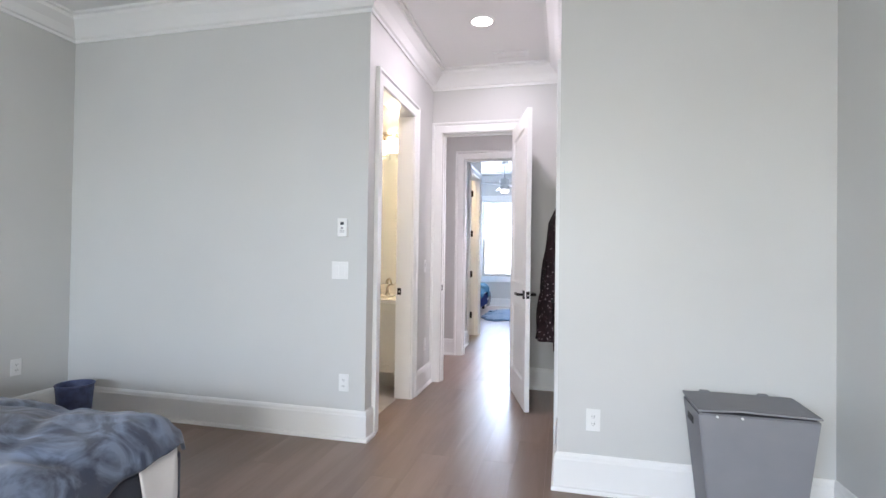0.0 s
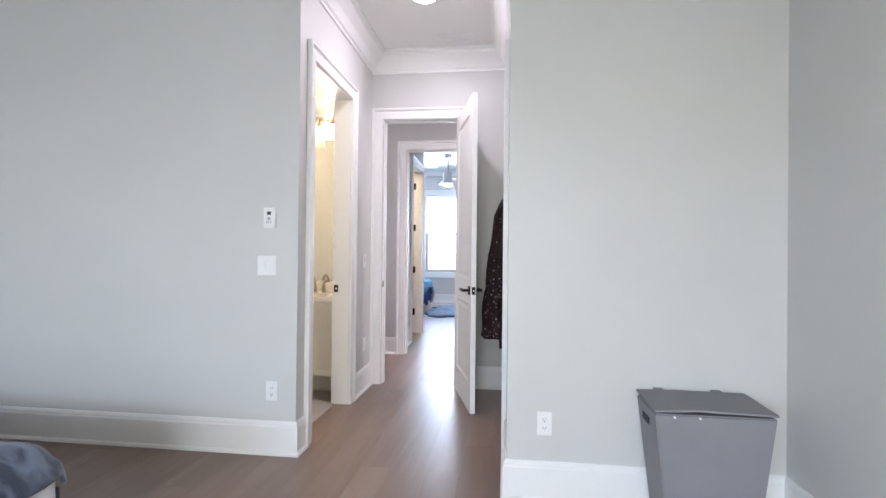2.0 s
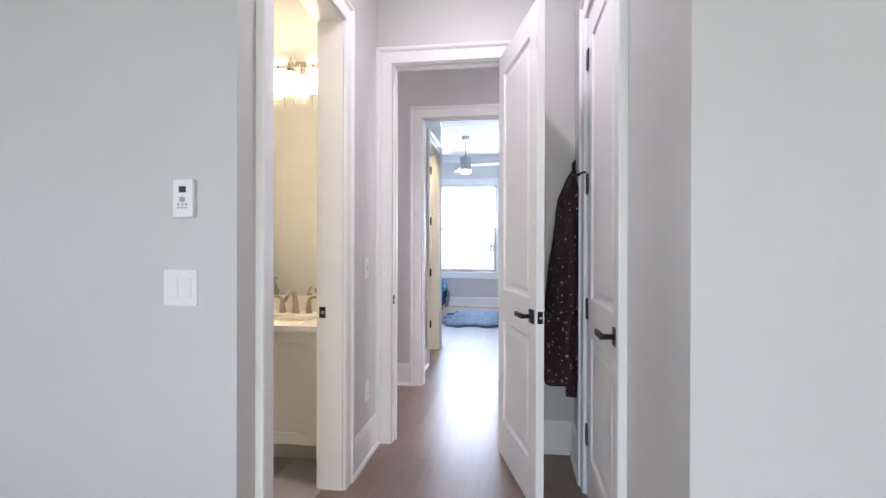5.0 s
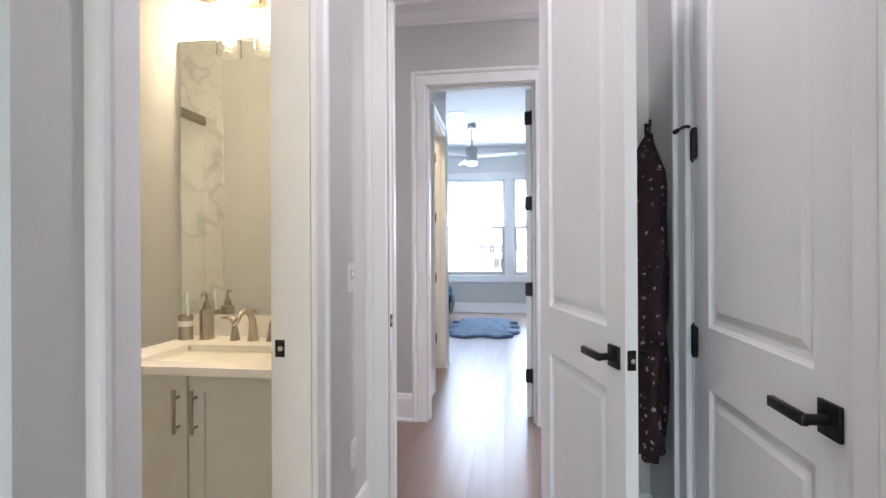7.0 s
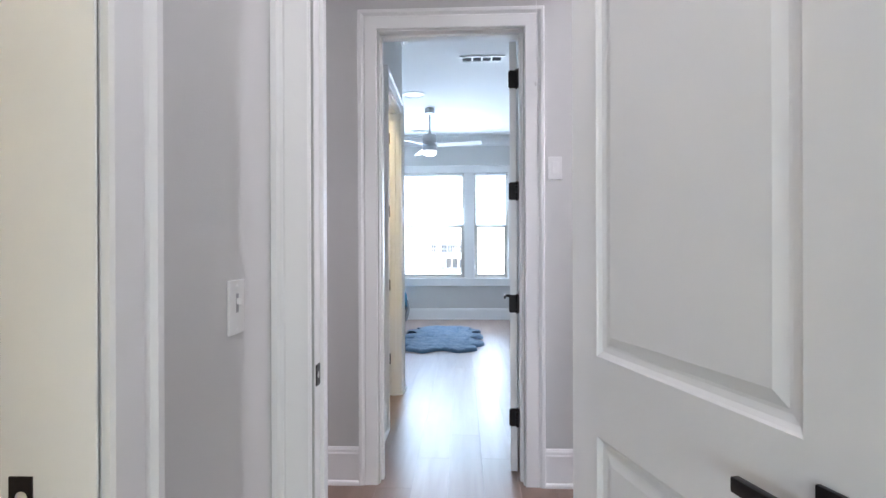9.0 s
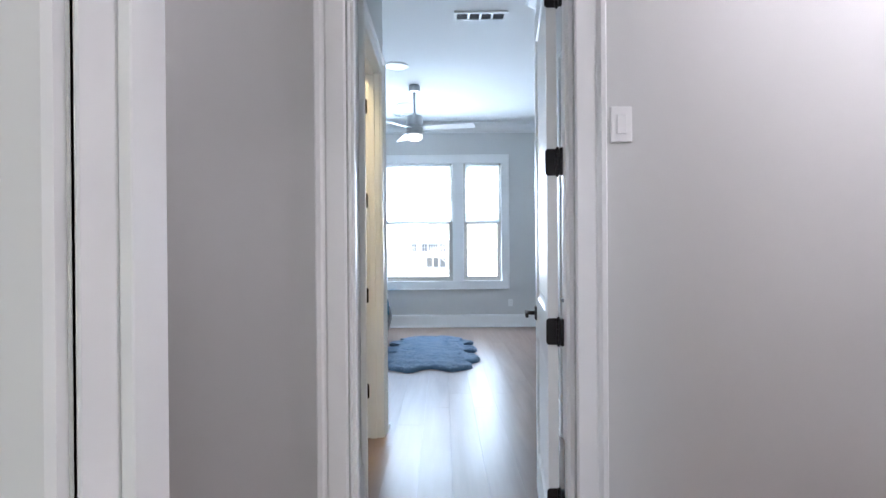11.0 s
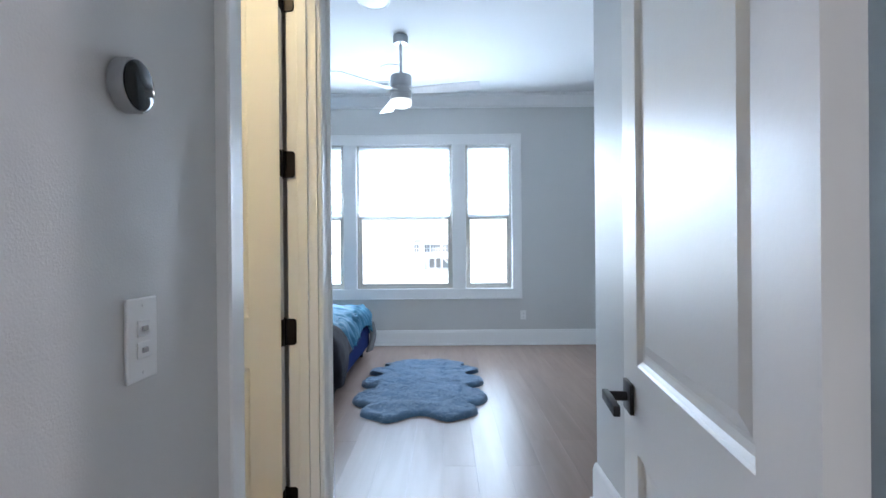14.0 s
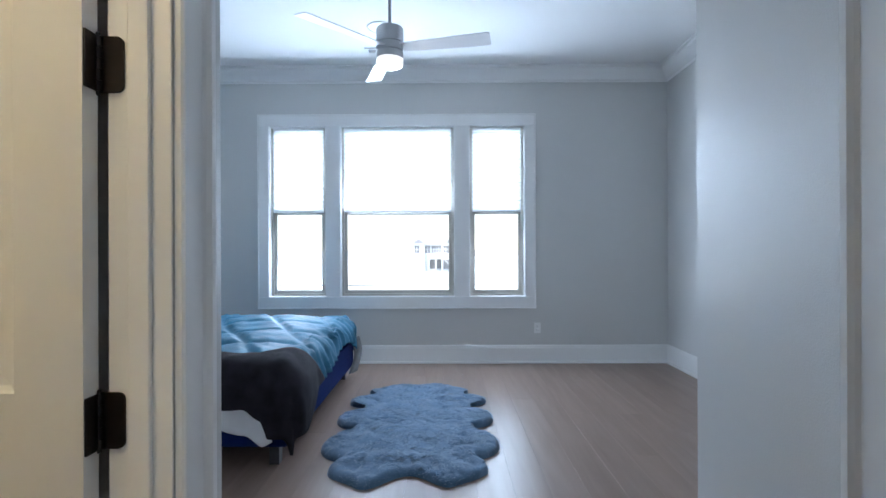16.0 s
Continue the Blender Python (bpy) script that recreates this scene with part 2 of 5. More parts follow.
def mat_two(name, dark, light, scale, lo, hi, rough, distort=1.0, sheen=0.0, bump=0.4, stretch=(1, 1, 1)):
    """Two colours that run into each other in clouds."""
    m = bpy.data.materials.new(name)
    m.use_nodes = True
    t = m.node_tree
    b = t.nodes["Principled BSDF"]
    b.inputs["Roughness"].default_value, b.inputs["Sheen Weight"].default_value = rough, sheen
    co, mp = t.nodes.new("ShaderNodeTexCoord"), t.nodes.new("ShaderNodeMapping")
    mp.inputs["Scale"].default_value = stretch
    t.links.new(co.outputs["Object"], mp.inputs[0])
    n = t.nodes.new("ShaderNodeTexNoise")
    n.inputs["Scale"].default_value, n.inputs["Detail"].default_value, n.inputs["Distortion"].default_value = scale, 6, distort
    t.links.new(mp.outputs[0], n.inputs["Vector"])
    ramp = t.nodes.new("ShaderNodeValToRGB")
    ramp.color_ramp.elements[0].position, ramp.color_ramp.elements[0].color = lo, (*dark, 1)
    ramp.color_ramp.elements[1].position, ramp.color_ramp.elements[1].color = hi, (*light, 1)
    t.links.new(n.outputs[0], ramp.inputs[0])
    t.links.new(ramp.outputs[0], b.inputs["Base Color"])
    f = t.nodes.new("ShaderNodeTexNoise")
    f.inputs["Scale"].default_value, f.inputs["Detail"].default_value = 140, 4
    t.links.new(co.outputs["Object"], f.inputs["Vector"])
    bp = t.nodes.new("ShaderNodeBump")
    bp.inputs["Strength"].default_value, bp.inputs["Distance"].default_value = bump, 0.004
    t.links.new(f.outputs[0], bp.inputs["Height"])
    t.links.new(bp.outputs[0], b.inputs["Normal"])
    return m


M_GLASS, M_MIRROR, M_WOOD, M_SHADE = mat_glass(), mat_mirror(), mat_wood(), mat_shade()
M_BOXFAB = mat_two("grey_mottled_fabric", (0.10, 0.09, 0.08), (0.42, 0.40, 0.37), 9, 0.4, 0.6, 0.8)
M_VELVET = mat_two("blue_grey_velvet", (0.028, 0.042, 0.078), (0.155, 0.20, 0.285), 4.2, 0.41, 0.61, 0.7, 2.6, sheen=0.25, bump=0.15)
M_FUR = mat_two("blue_grey_fur", (0.056, 0.115, 0.190), (0.096, 0.172, 0.266), 9, 0.30, 0.72, 0.95, 1.2, sheen=0.3, bump=0.4)


def mat_marble():
    """White slabs with soft clouds and thin slanting grey veins."""
    m = bpy.data.materials.new("veined_marble")
    m.use_nodes = True
    t = m.node_tree
    b = t.nodes["Principled BSDF"]
    b.inputs["Roughness"].default_value = 0.16
    co = t.nodes.new("ShaderNodeTexCoord")
    color = None
    for scale, turn, width, tone, seat in ((1.0, 38, 0.030, 0.80, 0.0), (2.0, 34, 0.022, 0.89, 7.0), (0.8, 45, 0.16, 0.90, 3.0)):
        mp, n = t.nodes.new("ShaderNodeMapping"), t.nodes.new("ShaderNodeTexNoise")
        mp.inputs["Location"].default_value = (seat, seat, seat)
        mp.vector_type = "TEXTURE"
        mp.inputs["Rotation"].default_value = (radians(-turn), radians(-turn), 0)
        mp.inputs["Scale"].default_value = (0.42, 0.42, 2.4)
        t.links.new(co.outputs["Object"], mp.inputs[0])
        t.links.new(mp.outputs[0], n.inputs["Vector"])
        n.inputs["Scale"].default_value, n.inputs["Detail"].default_value, n.inputs["Distortion"].default_value = scale, 3, 0.0
        sub, ab, mr = t.nodes.new("ShaderNodeMath"), t.nodes.new("ShaderNodeMath"), t.nodes.new("ShaderNodeMapRange")
        sub.operation, ab.operation = "SUBTRACT", "ABSOLUTE"
        sub.inputs[1].default_value = 0.5
        t.links.new(n.outputs[0], sub.inputs[0])
        t.links.new(sub.outputs[0], ab.inputs[0])
        t.links.new(ab.outputs[0], mr.inputs[0])
        mr.inputs[1].default_value, mr.inputs[2].default_value = 0.0, width
        mr.inputs[3].default_value, mr.inputs[4].default_value = tone, 1.0
        sc = t.nodes.new("ShaderNodeVectorMath")
        sc.operation = "SCALE"
        if color is None:
            sc.inputs[0].default_value = (0.76, 0.755, 0.735)
        else:
            t.links.new(color, sc.inputs[0])
        t.links.new(mr.outputs[0], sc.inputs["Scale"])
        color = sc.outputs[0]
    t.links.new(color, b.inputs["Base Color"])
    return m


def mat_coat():
    """Dark cloth with a small scatter of pale blossoms."""
    m = mat("floral_cloth", (0.030, 0.012, 0.016), 0.85, var=0.5, scale=14, bump=0.05, fine=300)
    t = m.node_tree
    b = t.nodes["Principled BSDF"]
    co, v, mr = t.nodes.new("ShaderNodeTexCoord"), t.nodes.new("ShaderNodeTexVoronoi"), t.nodes.new("ShaderNodeMapRange")
    v.inputs["Scale"].default_value = 44
    wob, add = t.nodes.new("ShaderNodeTexNoise"), t.nodes.new("ShaderNodeVectorMath")
    wob.inputs["Scale"].default_value = 55
    t.links.new(co.outputs["Object"], wob.inputs["Vector"])
    add.operation = "MULTIPLY_ADD"
    add.inputs[1].default_value = (0.03, 0.03, 0.03)
    t.links.new(wob.outputs["Color"], add.inputs[0])
    t.links.new(co.outputs["Object"], add.inputs[2])
    t.links.new(add.outputs[0], v.inputs["Vector"])
    mr.inputs[1].default_value, mr.inputs[2].default_value, mr.inputs[3].default_value, mr.inputs[4].default_value = 0.10, 0.36, 1, 0
    t.links.new(v.outputs["Distance"], mr.inputs[0])
    pick = t.nodes.new("ShaderNodeSeparateColor")
    t.links.new(v.outputs["Color"], pick.inputs[0])
    gate = t.nodes.new("ShaderNodeMath")
    gate.operation = "GREATER_THAN"
    gate.inputs[1].default_value = 0.66
    t.links.new(pick.outputs[0], gate.inputs[0])
    mul = t.nodes.new("ShaderNodeMath")
    mul.operation = "MULTIPLY"
    t.links.new(mr.outputs[0], mul.inputs[0])
    t.links.new(gate.outputs[0], mul.inputs[1])
    mix = t.nodes.new("ShaderNodeMix")
    mix.data_type = "RGBA"
    t.links.new(mul.outputs[0], mix.inputs["Factor"])
    old = b.inputs["Base Color"].links[0].from_socket
    t.links.new(old, mix.inputs[6])
    mix.inputs[7].default_value = (0.52, 0.40, 0.42, 1)
    t.links.new(mix.outputs[2], b.inputs["Base Color"])
    return m


M_COAT, M_MARBLE = mat_coat(), mat_marble()


# ---------------------------------------------------------------- building helpers
def thing(name, label="", category="", group="", kind="", at=None):
    ob = tagged(new(name), label, category, group, kind)
    if at is not None:
        ob.matrix_basis = at if isinstance(at, Matrix) else Matrix.Translation(at)
    return ob


def part(name, bm, material, parent=None, label="", smooth=False):
    me = bpy.data.meshes.new(name)
    bmesh.ops.recalc_face_normals(bm, faces=bm.faces)
    bm.to_mesh(me)
    bm.free()
    me.materials.append(material)
    if smooth:
        for p in me.polygons:
            p.use_smooth = True
        me.set_sharp_from_angle(angle=radians(38))
    ob = new(name, me)
    ob.parent = parent
    return tagged(ob, label)


def solid(name, bm, material, label, category, kind="", group="", smooth=False):
    return tagged(part(name, bm, material, None, label, smooth), "", category, group, kind)


def box(bm, x0, x1, y0, y1, z0, z1, bevel=0.0, seg=2):
    r = bmesh.ops.create_cube(bm, size=1.0)
    vs = r["verts"]
    for v in vs:
        v.co = Vector((x0 + (v.co.x + 0.5) * (x1 - x0), y0 + (v.co.y + 0.5) * (y1 - y0), z0 + (v.co.z + 0.5) * (z1 - z0)))
    if bevel:
        es = list({e for v in vs for e in v.link_edges})
        bmesh.ops.bevel(bm, geom=es, offset=bevel, segments=seg, profile=0.5, affect="EDGES")
    return bm


def boxes(*args, bevel=0.0):
    bm = bmesh.new()
    for a in args:
        box(bm, *a, bevel=bevel)
    return bm


def cyl(bm, a, b, r1, r2=None, n=20):
    a, b = Vector(a), Vector(b)
    d = b - a
    m = Matrix.Translation((a + b) / 2) @ d.to_track_quat("Z", "Y").to_matrix().to_4x4()
    bmesh.ops.create_cone(bm, cap_ends=True, segments=n, radius1=r1, radius2=r1 if r2 is None else r2, depth=d.length, matrix=m)
    return bm


def lathe(profile, n=28, at=(0, 0, 0)):
    """Turned shape: profile of (radius, z)."""
    bm = bmesh.new()
    rings = []
    for r, z in profile:
        rings.append([bm.verts.new((at[0] + r * math.cos(2 * math.pi * k / n), at[1] + r * math.sin(2 * math.pi * k / n), at[2] + z)) for k in range(n)])
    for a, b in zip(rings, rings[1:]):
        for k in range(n):
            bm.faces.new((a[k], a[(k + 1) % n], b[(k + 1) % n], b[k]))
    for ring in (rings[0], rings[-1]):
        bm.faces.new(ring)
    return bm


def tube(points, radius, n=10):
    """Round tube along points; radius may be a list."""
    bm = bmesh.new()
    pts = [Vector(p) for p in points]
    rings = []
    side = None
    for k, p in enumerate(pts):
        d = (pts[min(k + 1, len(pts) - 1)] - pts[max(k - 1, 0)]).normalized()
        if side is None:
            side = d.orthogonal().normalized()
        side = (side - d * side.dot(d)).normalized()
        up = d.cross(side)
        r = radius[k] if isinstance(radius, (list, tuple)) else radius
        rings.append([bm.verts.new(p + r * (math.cos(2 * math.pi * j / n) * side + math.sin(2 * math.pi * j / n) * up)) for j in range(n)])
    for a, b in zip(rings, rings[1:]):
        for j in range(n):
            bm.faces.new((a[j], a[(j + 1) % n], b[(j + 1) % n], b[j]))
    bm.faces.new(rings[0])
    bm.faces.new(rings[-1])
    return bm


def sweep(path, profile, place):
    """A moulding: profile of (aside, proud) along a mitred polyline in a plane; aside is to the left of the way."""
    bm = bmesh.new()
    pts = [Vector(p) for p in path]
    rows = []
    for k, p in enumerate(pts):
        ds = []
        if k > 0:
            ds.append((p - pts[k - 1]).normalized())
        if k < len(pts) - 1:
            ds.append((pts[k + 1] - p).normalized())
        ns = [Vector((-d.y, d.x)) for d in ds]
        n = sum(ns, Vector((0, 0))).normalized()
        n = n / max(n.dot(ns[0]), 0.2)
        rows.append([bm.verts.new(place(p.x + n.x * a, p.y + n.y * a, h)) for a, h in profile])
    for a, b in zip(rows, rows[1:]):
        for j in range(len(profile)):
            j2 = (j + 1) % len(profile)
            bm.faces.new((a[j], a[j2], b[j2], b[j]))
    bm.faces.new(rows[0])
    bm.faces.new(rows[-1])
    return bm


BASE = ((0, 0), (0.030, 0.0), (0.030, 0.012), (0.026, 0.020), (0.017, 0.024), (0.017, 0.165), (0.014, 0.172), (0.013, 0.185), (0.006, 0.199), (0, 0.200))
CASE = ((0, 0), (0, 0.012), (0.005, 0.017), (0.064, 0.019), (0.071, 0.015), (0.078, 0.020), (0.084, 0.029), (0.098, 0.030), (0.103, 0.026), (0.103, 0))


def crown_profile(h, d):
    return ((0, 0), (0.012, 0), (0.014, 0.02), (0.03, 0.028), (d * 0.45, h * 0.45), (d * 0.8, h * 0.74), (d * 0.82, h * 0.88), (d, h * 0.9), (d, h), (0, h))


def floor_place(x, y, h):
    return (x, y, h)


def baseboard(path):
    return tagged(part("baseboard", sweep(path, BASE, floor_place), M_TRIM, None, "tall white painted baseboard with moulded cap"), "", "baseboard", "", "structure")


def crown(path, z, h=0.17, d=0.13):
    pr = crown_profile(h, d)
    return tagged(part("trim", sweep(path, pr, lambda x, y, k: (x, y, z - h + k)), M_TRIM, None, "white crown moulding along the ceiling"), "", "crown moulding", "", "structure")


def wall(name, x0, x1, y0, y1, top, holes=(), axis="x", label="light grey painted plaster wall"):
    """A wall with thickness; holes are (from, to, sill, head) along its length."""
    bm = bmesh.new()
    a, b = (x0, x1) if axis == "x" else (y0, y1)

    def piece(u0, u1, z0, z1):
        if u1 - u0 > 1e-4 and z1 - z0 > 1e-4:
            if axis == "x":
                box(bm, u0, u1, y0, y1, z0, z1)
            else:
                box(bm, x0, x1, u0, u1, z0, z1)
    u = a
    for h0, h1, sill, head in sorted(holes):
        piece(u, h0, -0.05, top)
        piece(h0, h1, -0.05, sill)
        piece(h0, h1, head, top)
        u = h1
    piece(u, b, -0.05, top)
    return solid(name, bm, M_WALL, label, "wall", "structure")


H1, H2, HEAD = 3.05, 3.25, 2.445
YL, YR, XL, XR, YB = 3.965, 3.62, -3.78, 1.25, -2.2
HL, HR, D1 = -1.295, -0.045, 5.62
D2, BW = 6.966, 5.62
PL, PR = -1.33, -0.105
WIN, BR, BL = 13.18, 1.60, -4.1

# ---------------------------------------------------------------- shell
wall("wall_1", XL - 0.14, XL, YB - 0.14, YL + 0.13, H1, axis="y")
wall("wall_2", XL, HL, YL, YL + 0.13, H1)
wall("wall_3", HL - 0.14, HL, YL + 0.13, D1, H1, [(4.19, 4.968, -0.05, HEAD)], axis="y")
wall("wall_4", HR, XR, YR, YR + 0.14, H1)
wall("wall_5", HR, HR + 0.14, YR + 0.14, D1, H1, [(4.32, 5.11, -0.05, HEAD)], axis="y")
wall("wall_6", XR, XR + 0.14, YB - 0.14, YR + 0.14, H1, axis="y")
wall("wall_7", XL, XR, YB - 0.14, YB, H1, [(-3.15, -1.65, 0.55, 2.35), (-1.05, 0.45, 0.55, 2.35)])
wall("wall_8", -3.6, 1.7, D1, D1 + 0.12, H1, [(-1.19, -0.455, -0.05, HEAD)])
wall("wall_9", -3.6, 1.7, D2, D2 + 0.134, H2, [(-1.24, -0.463, -0.05, HEAD)])
wall("wall_10", -3.74, -3.6, YL + 0.13, D2 + 0.134, H1, axis="y")
wall("wall_11", 1.7, 1.84, D1, D2 + 0.134, H1, axis="y")
wall("wall_12", PL - 0.115, PL, D2 + 0.134, 8.77, H2, [(7.85, 8.58, -0.05, HEAD)], axis="y")
wall("wall_13", PR, PR + 0.14, D2 + 0.134, 9.15, H2, [(7.76, 8.48, -0.05, HEAD)], axis="y")
wall("wall_14", BL, PL - 0.115, 8.63, 8.77, H2)
wall("wall_15", PR + 0.14, BR, 9.01, 9.15, H2)
wall("wall_16", BL - 0.14, BL, 8.63, WIN + 0.16, H2, axis="y")
wall("wall_17", BR, BR + 0.14, 9.01, WIN + 0.16, H2, axis="y")
WINS = ((-2.795, -2.170), (-2.005, -0.750), (-0.580, 0.026))
wall("wall_18", BL, BR, WIN, WIN + 0.16, H2, [(a, b, 0.735, 2.615) for a, b in WINS])
wall("wall_19", -3.5, -3.36, D2 + 0.134, 8.63, H2, axis="y")
wall("wall_20", 0.72, 0.86, YR + 0.14, D1, H1, axis="y")
wall("wall_21", 0.60, 0.74, D2 + 0.134, 9.01, H2, axis="y")
solid("ceiling", boxes((-4.0, 1.9, YB - 0.2, D2 + 0.05, H1, H1 + 0.12)), M_CEIL, "flat white painted ceiling", "ceiling", "structure")
solid("ceiling_far", boxes((-4.3, 1.9, D2 + 0.05, WIN + 0.2, H2, H2 + 0.12)), M_CEIL, "flat white painted bedroom ceiling", "ceiling", "structure")

baseboard([(HL, 4.078), (HL, YL), (XL, YL), (XL, YB)])
baseboard([(XR, YB), (XR, YR), (HR, YR), (HR, 4.210)])
baseboard([(HR, 5.220), (HR, D1), (-0.345, D1)])
baseboard([(HL, D1), (HL, 5.079)])
baseboard([(XL, YB), (XR, YB)])
baseboard([(-1.350, D2), (-3.6, D2)])
baseboard([(1.7, D2), (-0.353, D2)])
baseboard([(-3.6, D1 + 0.12), (-1.19, D1 + 0.12)])
baseboard([(-0.455, D1 + 0.12), (1.7, D1 + 0.12)])
baseboard([(PL, 7.740), (PL, 7.1)])
BED_LINE = [(PR, 8.590), (PR, 9.15), (BR, 9.15), (BR, WIN), (BL, WIN), (BL, 8.77), (PL, 8.77), (PL, 8.690)]
baseboard(BED_LINE)
crown([(XL, YB), (XR, YB), (XR, YR), (HR, YR), (HR, D1), (HL, D1), (HL, YL), (XL, YL), (XL, YB)], H1, 0.18, 0.14)
crown([(1.7, D2), (-3.6, D2)], H1, 0.16, 0.12)
crown([(-3.6, D1 + 0.12), (1.7, D1 + 0.12)], H1, 0.16, 0.12)
crown([(PR, 7.1), (PR, 9.15), (BR, 9.15), (BR, WIN), (BL, WIN), (BL, 8.77), (PL, 8.77), (PL, 7.1), (PR, 7.1)], H2, 0.16, 0.13)


# ---------------------------------------------------------------- doors
def leaf_mesh(w, h, t=0.038):
    """A moulded two-panel leaf, hinge edge at u = 0, from y = 0 to t."""
    bm = bmesh.new()
    us, zs = (0, 0.118, w - 0.118, w), (0, 0.22, 0.818, 1.005, h - 0.13, h)
    for side in (0, 1):
        y0, s = (0, 1) if side == 0 else (t, -1)
        for i in range(3):
            for j in range(5):
                ring = [(us[i], zs[j]), (us[i + 1], zs[j]), (us[i + 1], zs[j + 1]), (us[i], zs[j + 1])]
                if i == 1 and j in (1, 3):
                    prev = [bm.verts.new((u, y0, z)) for u, z in ring]
                    for ins, dep in ((0.004, 0.004), (0.012, 0.009), (0.024, 0.011), (0.030, 0.011), (0.052, 0.005)):
                        a, b, c, d = us[i] + ins, us[i + 1] - ins, zs[j] + ins, zs[j + 1] - ins
                        cur = [bm.verts.new((u, y0 + s * dep, z)) for u, z in ((a, c), (b, c), (b, d), (a, d))]
                        for k in range(4):
                            bm.faces.new((prev[k], prev[(k + 1) % 4], cur[(k + 1) % 4], cur[k]))
                        prev = cur
                    bm.faces.new(prev)
                else:
                    bm.faces.new([bm.verts.new((u, y0, z)) for u, z in ring])
    for q in (((0, 0), (w, 0)), ((w, 0), (w, h)), ((w, h), (0, h)), ((0, h), (0, 0))):
        (u0, z0), (u1, z1) = q
        bm.faces.new([bm.verts.new(c) for c in ((u0, 0, z0), (u1, 0, z1), (u1, t, z1), (u0, t, z0))])
    bmesh.ops.remove_doubles(bm, verts=bm.verts, dist=0.0004)
    return bm


def lever(parent, u, z, y, out, toward):
    """Square rose and flat lever; out: +1 or -1 along y, toward: which way along u the lever points."""
    bm = boxes(*[(u - 0.033, u + 0.033, min(y, y + out * 0.009), max(y, y + out * 0.009), z - 0.033, z + 0.033)], bevel=0.0015)
    cyl(bm, (u, y + out * 0.008, z), (u, y + out * 0.052, z), 0.0105, n=16)
    a, b = sorted((u - toward * 0.012, u + toward * 0.115))
    c, d = sorted((y + out * 0.046, y + out * 0.060))
    box(bm, a, b, c, d, z - 0.010, z + 0.012, bevel=0.002)
    return part("lever_handle", bm, M_BLACK, parent, "black square-rose lever handle", True)


def hinge_mesh(folded=False, wing=False):
    """Two black plates with rounded corners folded round a knuckle at the origin."""
    bm = bmesh.new()
    ring = [(0, -0.05), (0, 0.05)] + [(-0.033 - 0.012 * math.sin(a), 0.038 + 0.012 * math.cos(a)) for a in (0, 0.4, 0.8, 1.2, 1.57)] \
        + [(-0.033 - 0.012 * math.cos(a), -0.038 - 0.012 * math.sin(a)) for a in (0, 0.4, 0.8, 1.2, 1.57)]
    fr, bk = [bm.verts.new((x, -0.002, z)) for x, z in ring], [bm.verts.new((x, 0.002, z)) for x, z in ring]
    bm.faces.new(fr)
    bm.faces.new(bk[::-1])
    for k in range(len(ring)):
        bm.faces.new((fr[k], fr[(k + 1) % len(ring)], bk[(k + 1) % len(ring)], bk[k]))
    if folded:
        box(bm, 0.003, 0.018, -0.034, -0.002, -0.05, 0.05, bevel=0.003, seg=2)
    if wing:
        box(bm, -0.004, 0.001, -0.040, -0.006, -0.05, 0.05, bevel=0.002, seg=2)
    for k in range(5):
        cyl(bm, (0.0, -0.004, -0.05 + 0.02 * k + 0.001), (0.0, -0.004, -0.031 + 0.02 * k), 0.0085, n=14)
    cyl(bm, (0, -0.004, -0.056), (0, -0.004, 0.056), 0.0045, n=10)
    return bm


HINGES = (2.22, 1.59, 0.955, 0.315)


def casing(parent, u0, u1, place):
    return part("casing", sweep([(u1 + 0.006, 0), (u1 + 0.006, HEAD + 0.0), (u0 - 0.006, HEAD + 0.0), (u0 - 0.006, 0)][::-1], CASE, place), M_TRIM, parent)


def jamb(parent, u0, u1, d0, d1, place, stop=None):
    """Lining boards of an opening; stop: (from, to) of the door stop through the wall."""
    def pbox(bm, a, b, c, d, e, f):
        box(bm, a, b, c, d, e, f, bevel=0.0015, seg=1)
    bm = bmesh.new()
    pbox(bm, u0 - 0.004, u0 + 0.003, d0, d1, 0, HEAD)
    pbox(bm, u1 - 0.003, u1 + 0.004, d0, d1, 0, HEAD)
    pbox(bm, u0 + 0.003, u1 - 0.003, d0, d1, HEAD - 0.006, HEAD + 0.004)
    if stop:
        s0, s1 = stop
        pbox(bm, u0 + 0.003, u0 + 0.015, s0, s1, 0, HEAD - 0.006)
        pbox(bm, u1 - 0.015, u1 - 0.003, s0, s1, 0, HEAD - 0.006)
        pbox(bm, u0 + 0.015, u1 - 0.015, s0, s1, HEAD - 0.019, HEAD - 0.006)
    for v in bm.verts:
        v.co = Vector(place(v.co.x, v.co.y, v.co.z))
    return part("jamb", bm, M_TRIM, parent)


def strike(parent, m):
    """Black strike plate with its dark latch hole and bright lip."""
    bm = boxes((-0.017, 0.017, -0.0015, 0.0015, -0.029, 0.029), bevel=0.001)
    p = part("strike_plate", bm, M_BLACK, parent, "black strike plate")
    p.matrix_basis = m
    cb = cyl(bmesh.new(), (0.002, -0.002, 0), (0.002, 0.0019, 0), 0.009, n=16)
    part("latch_hole", cb, M_CHROME, p, "bright latch lip")
    return p


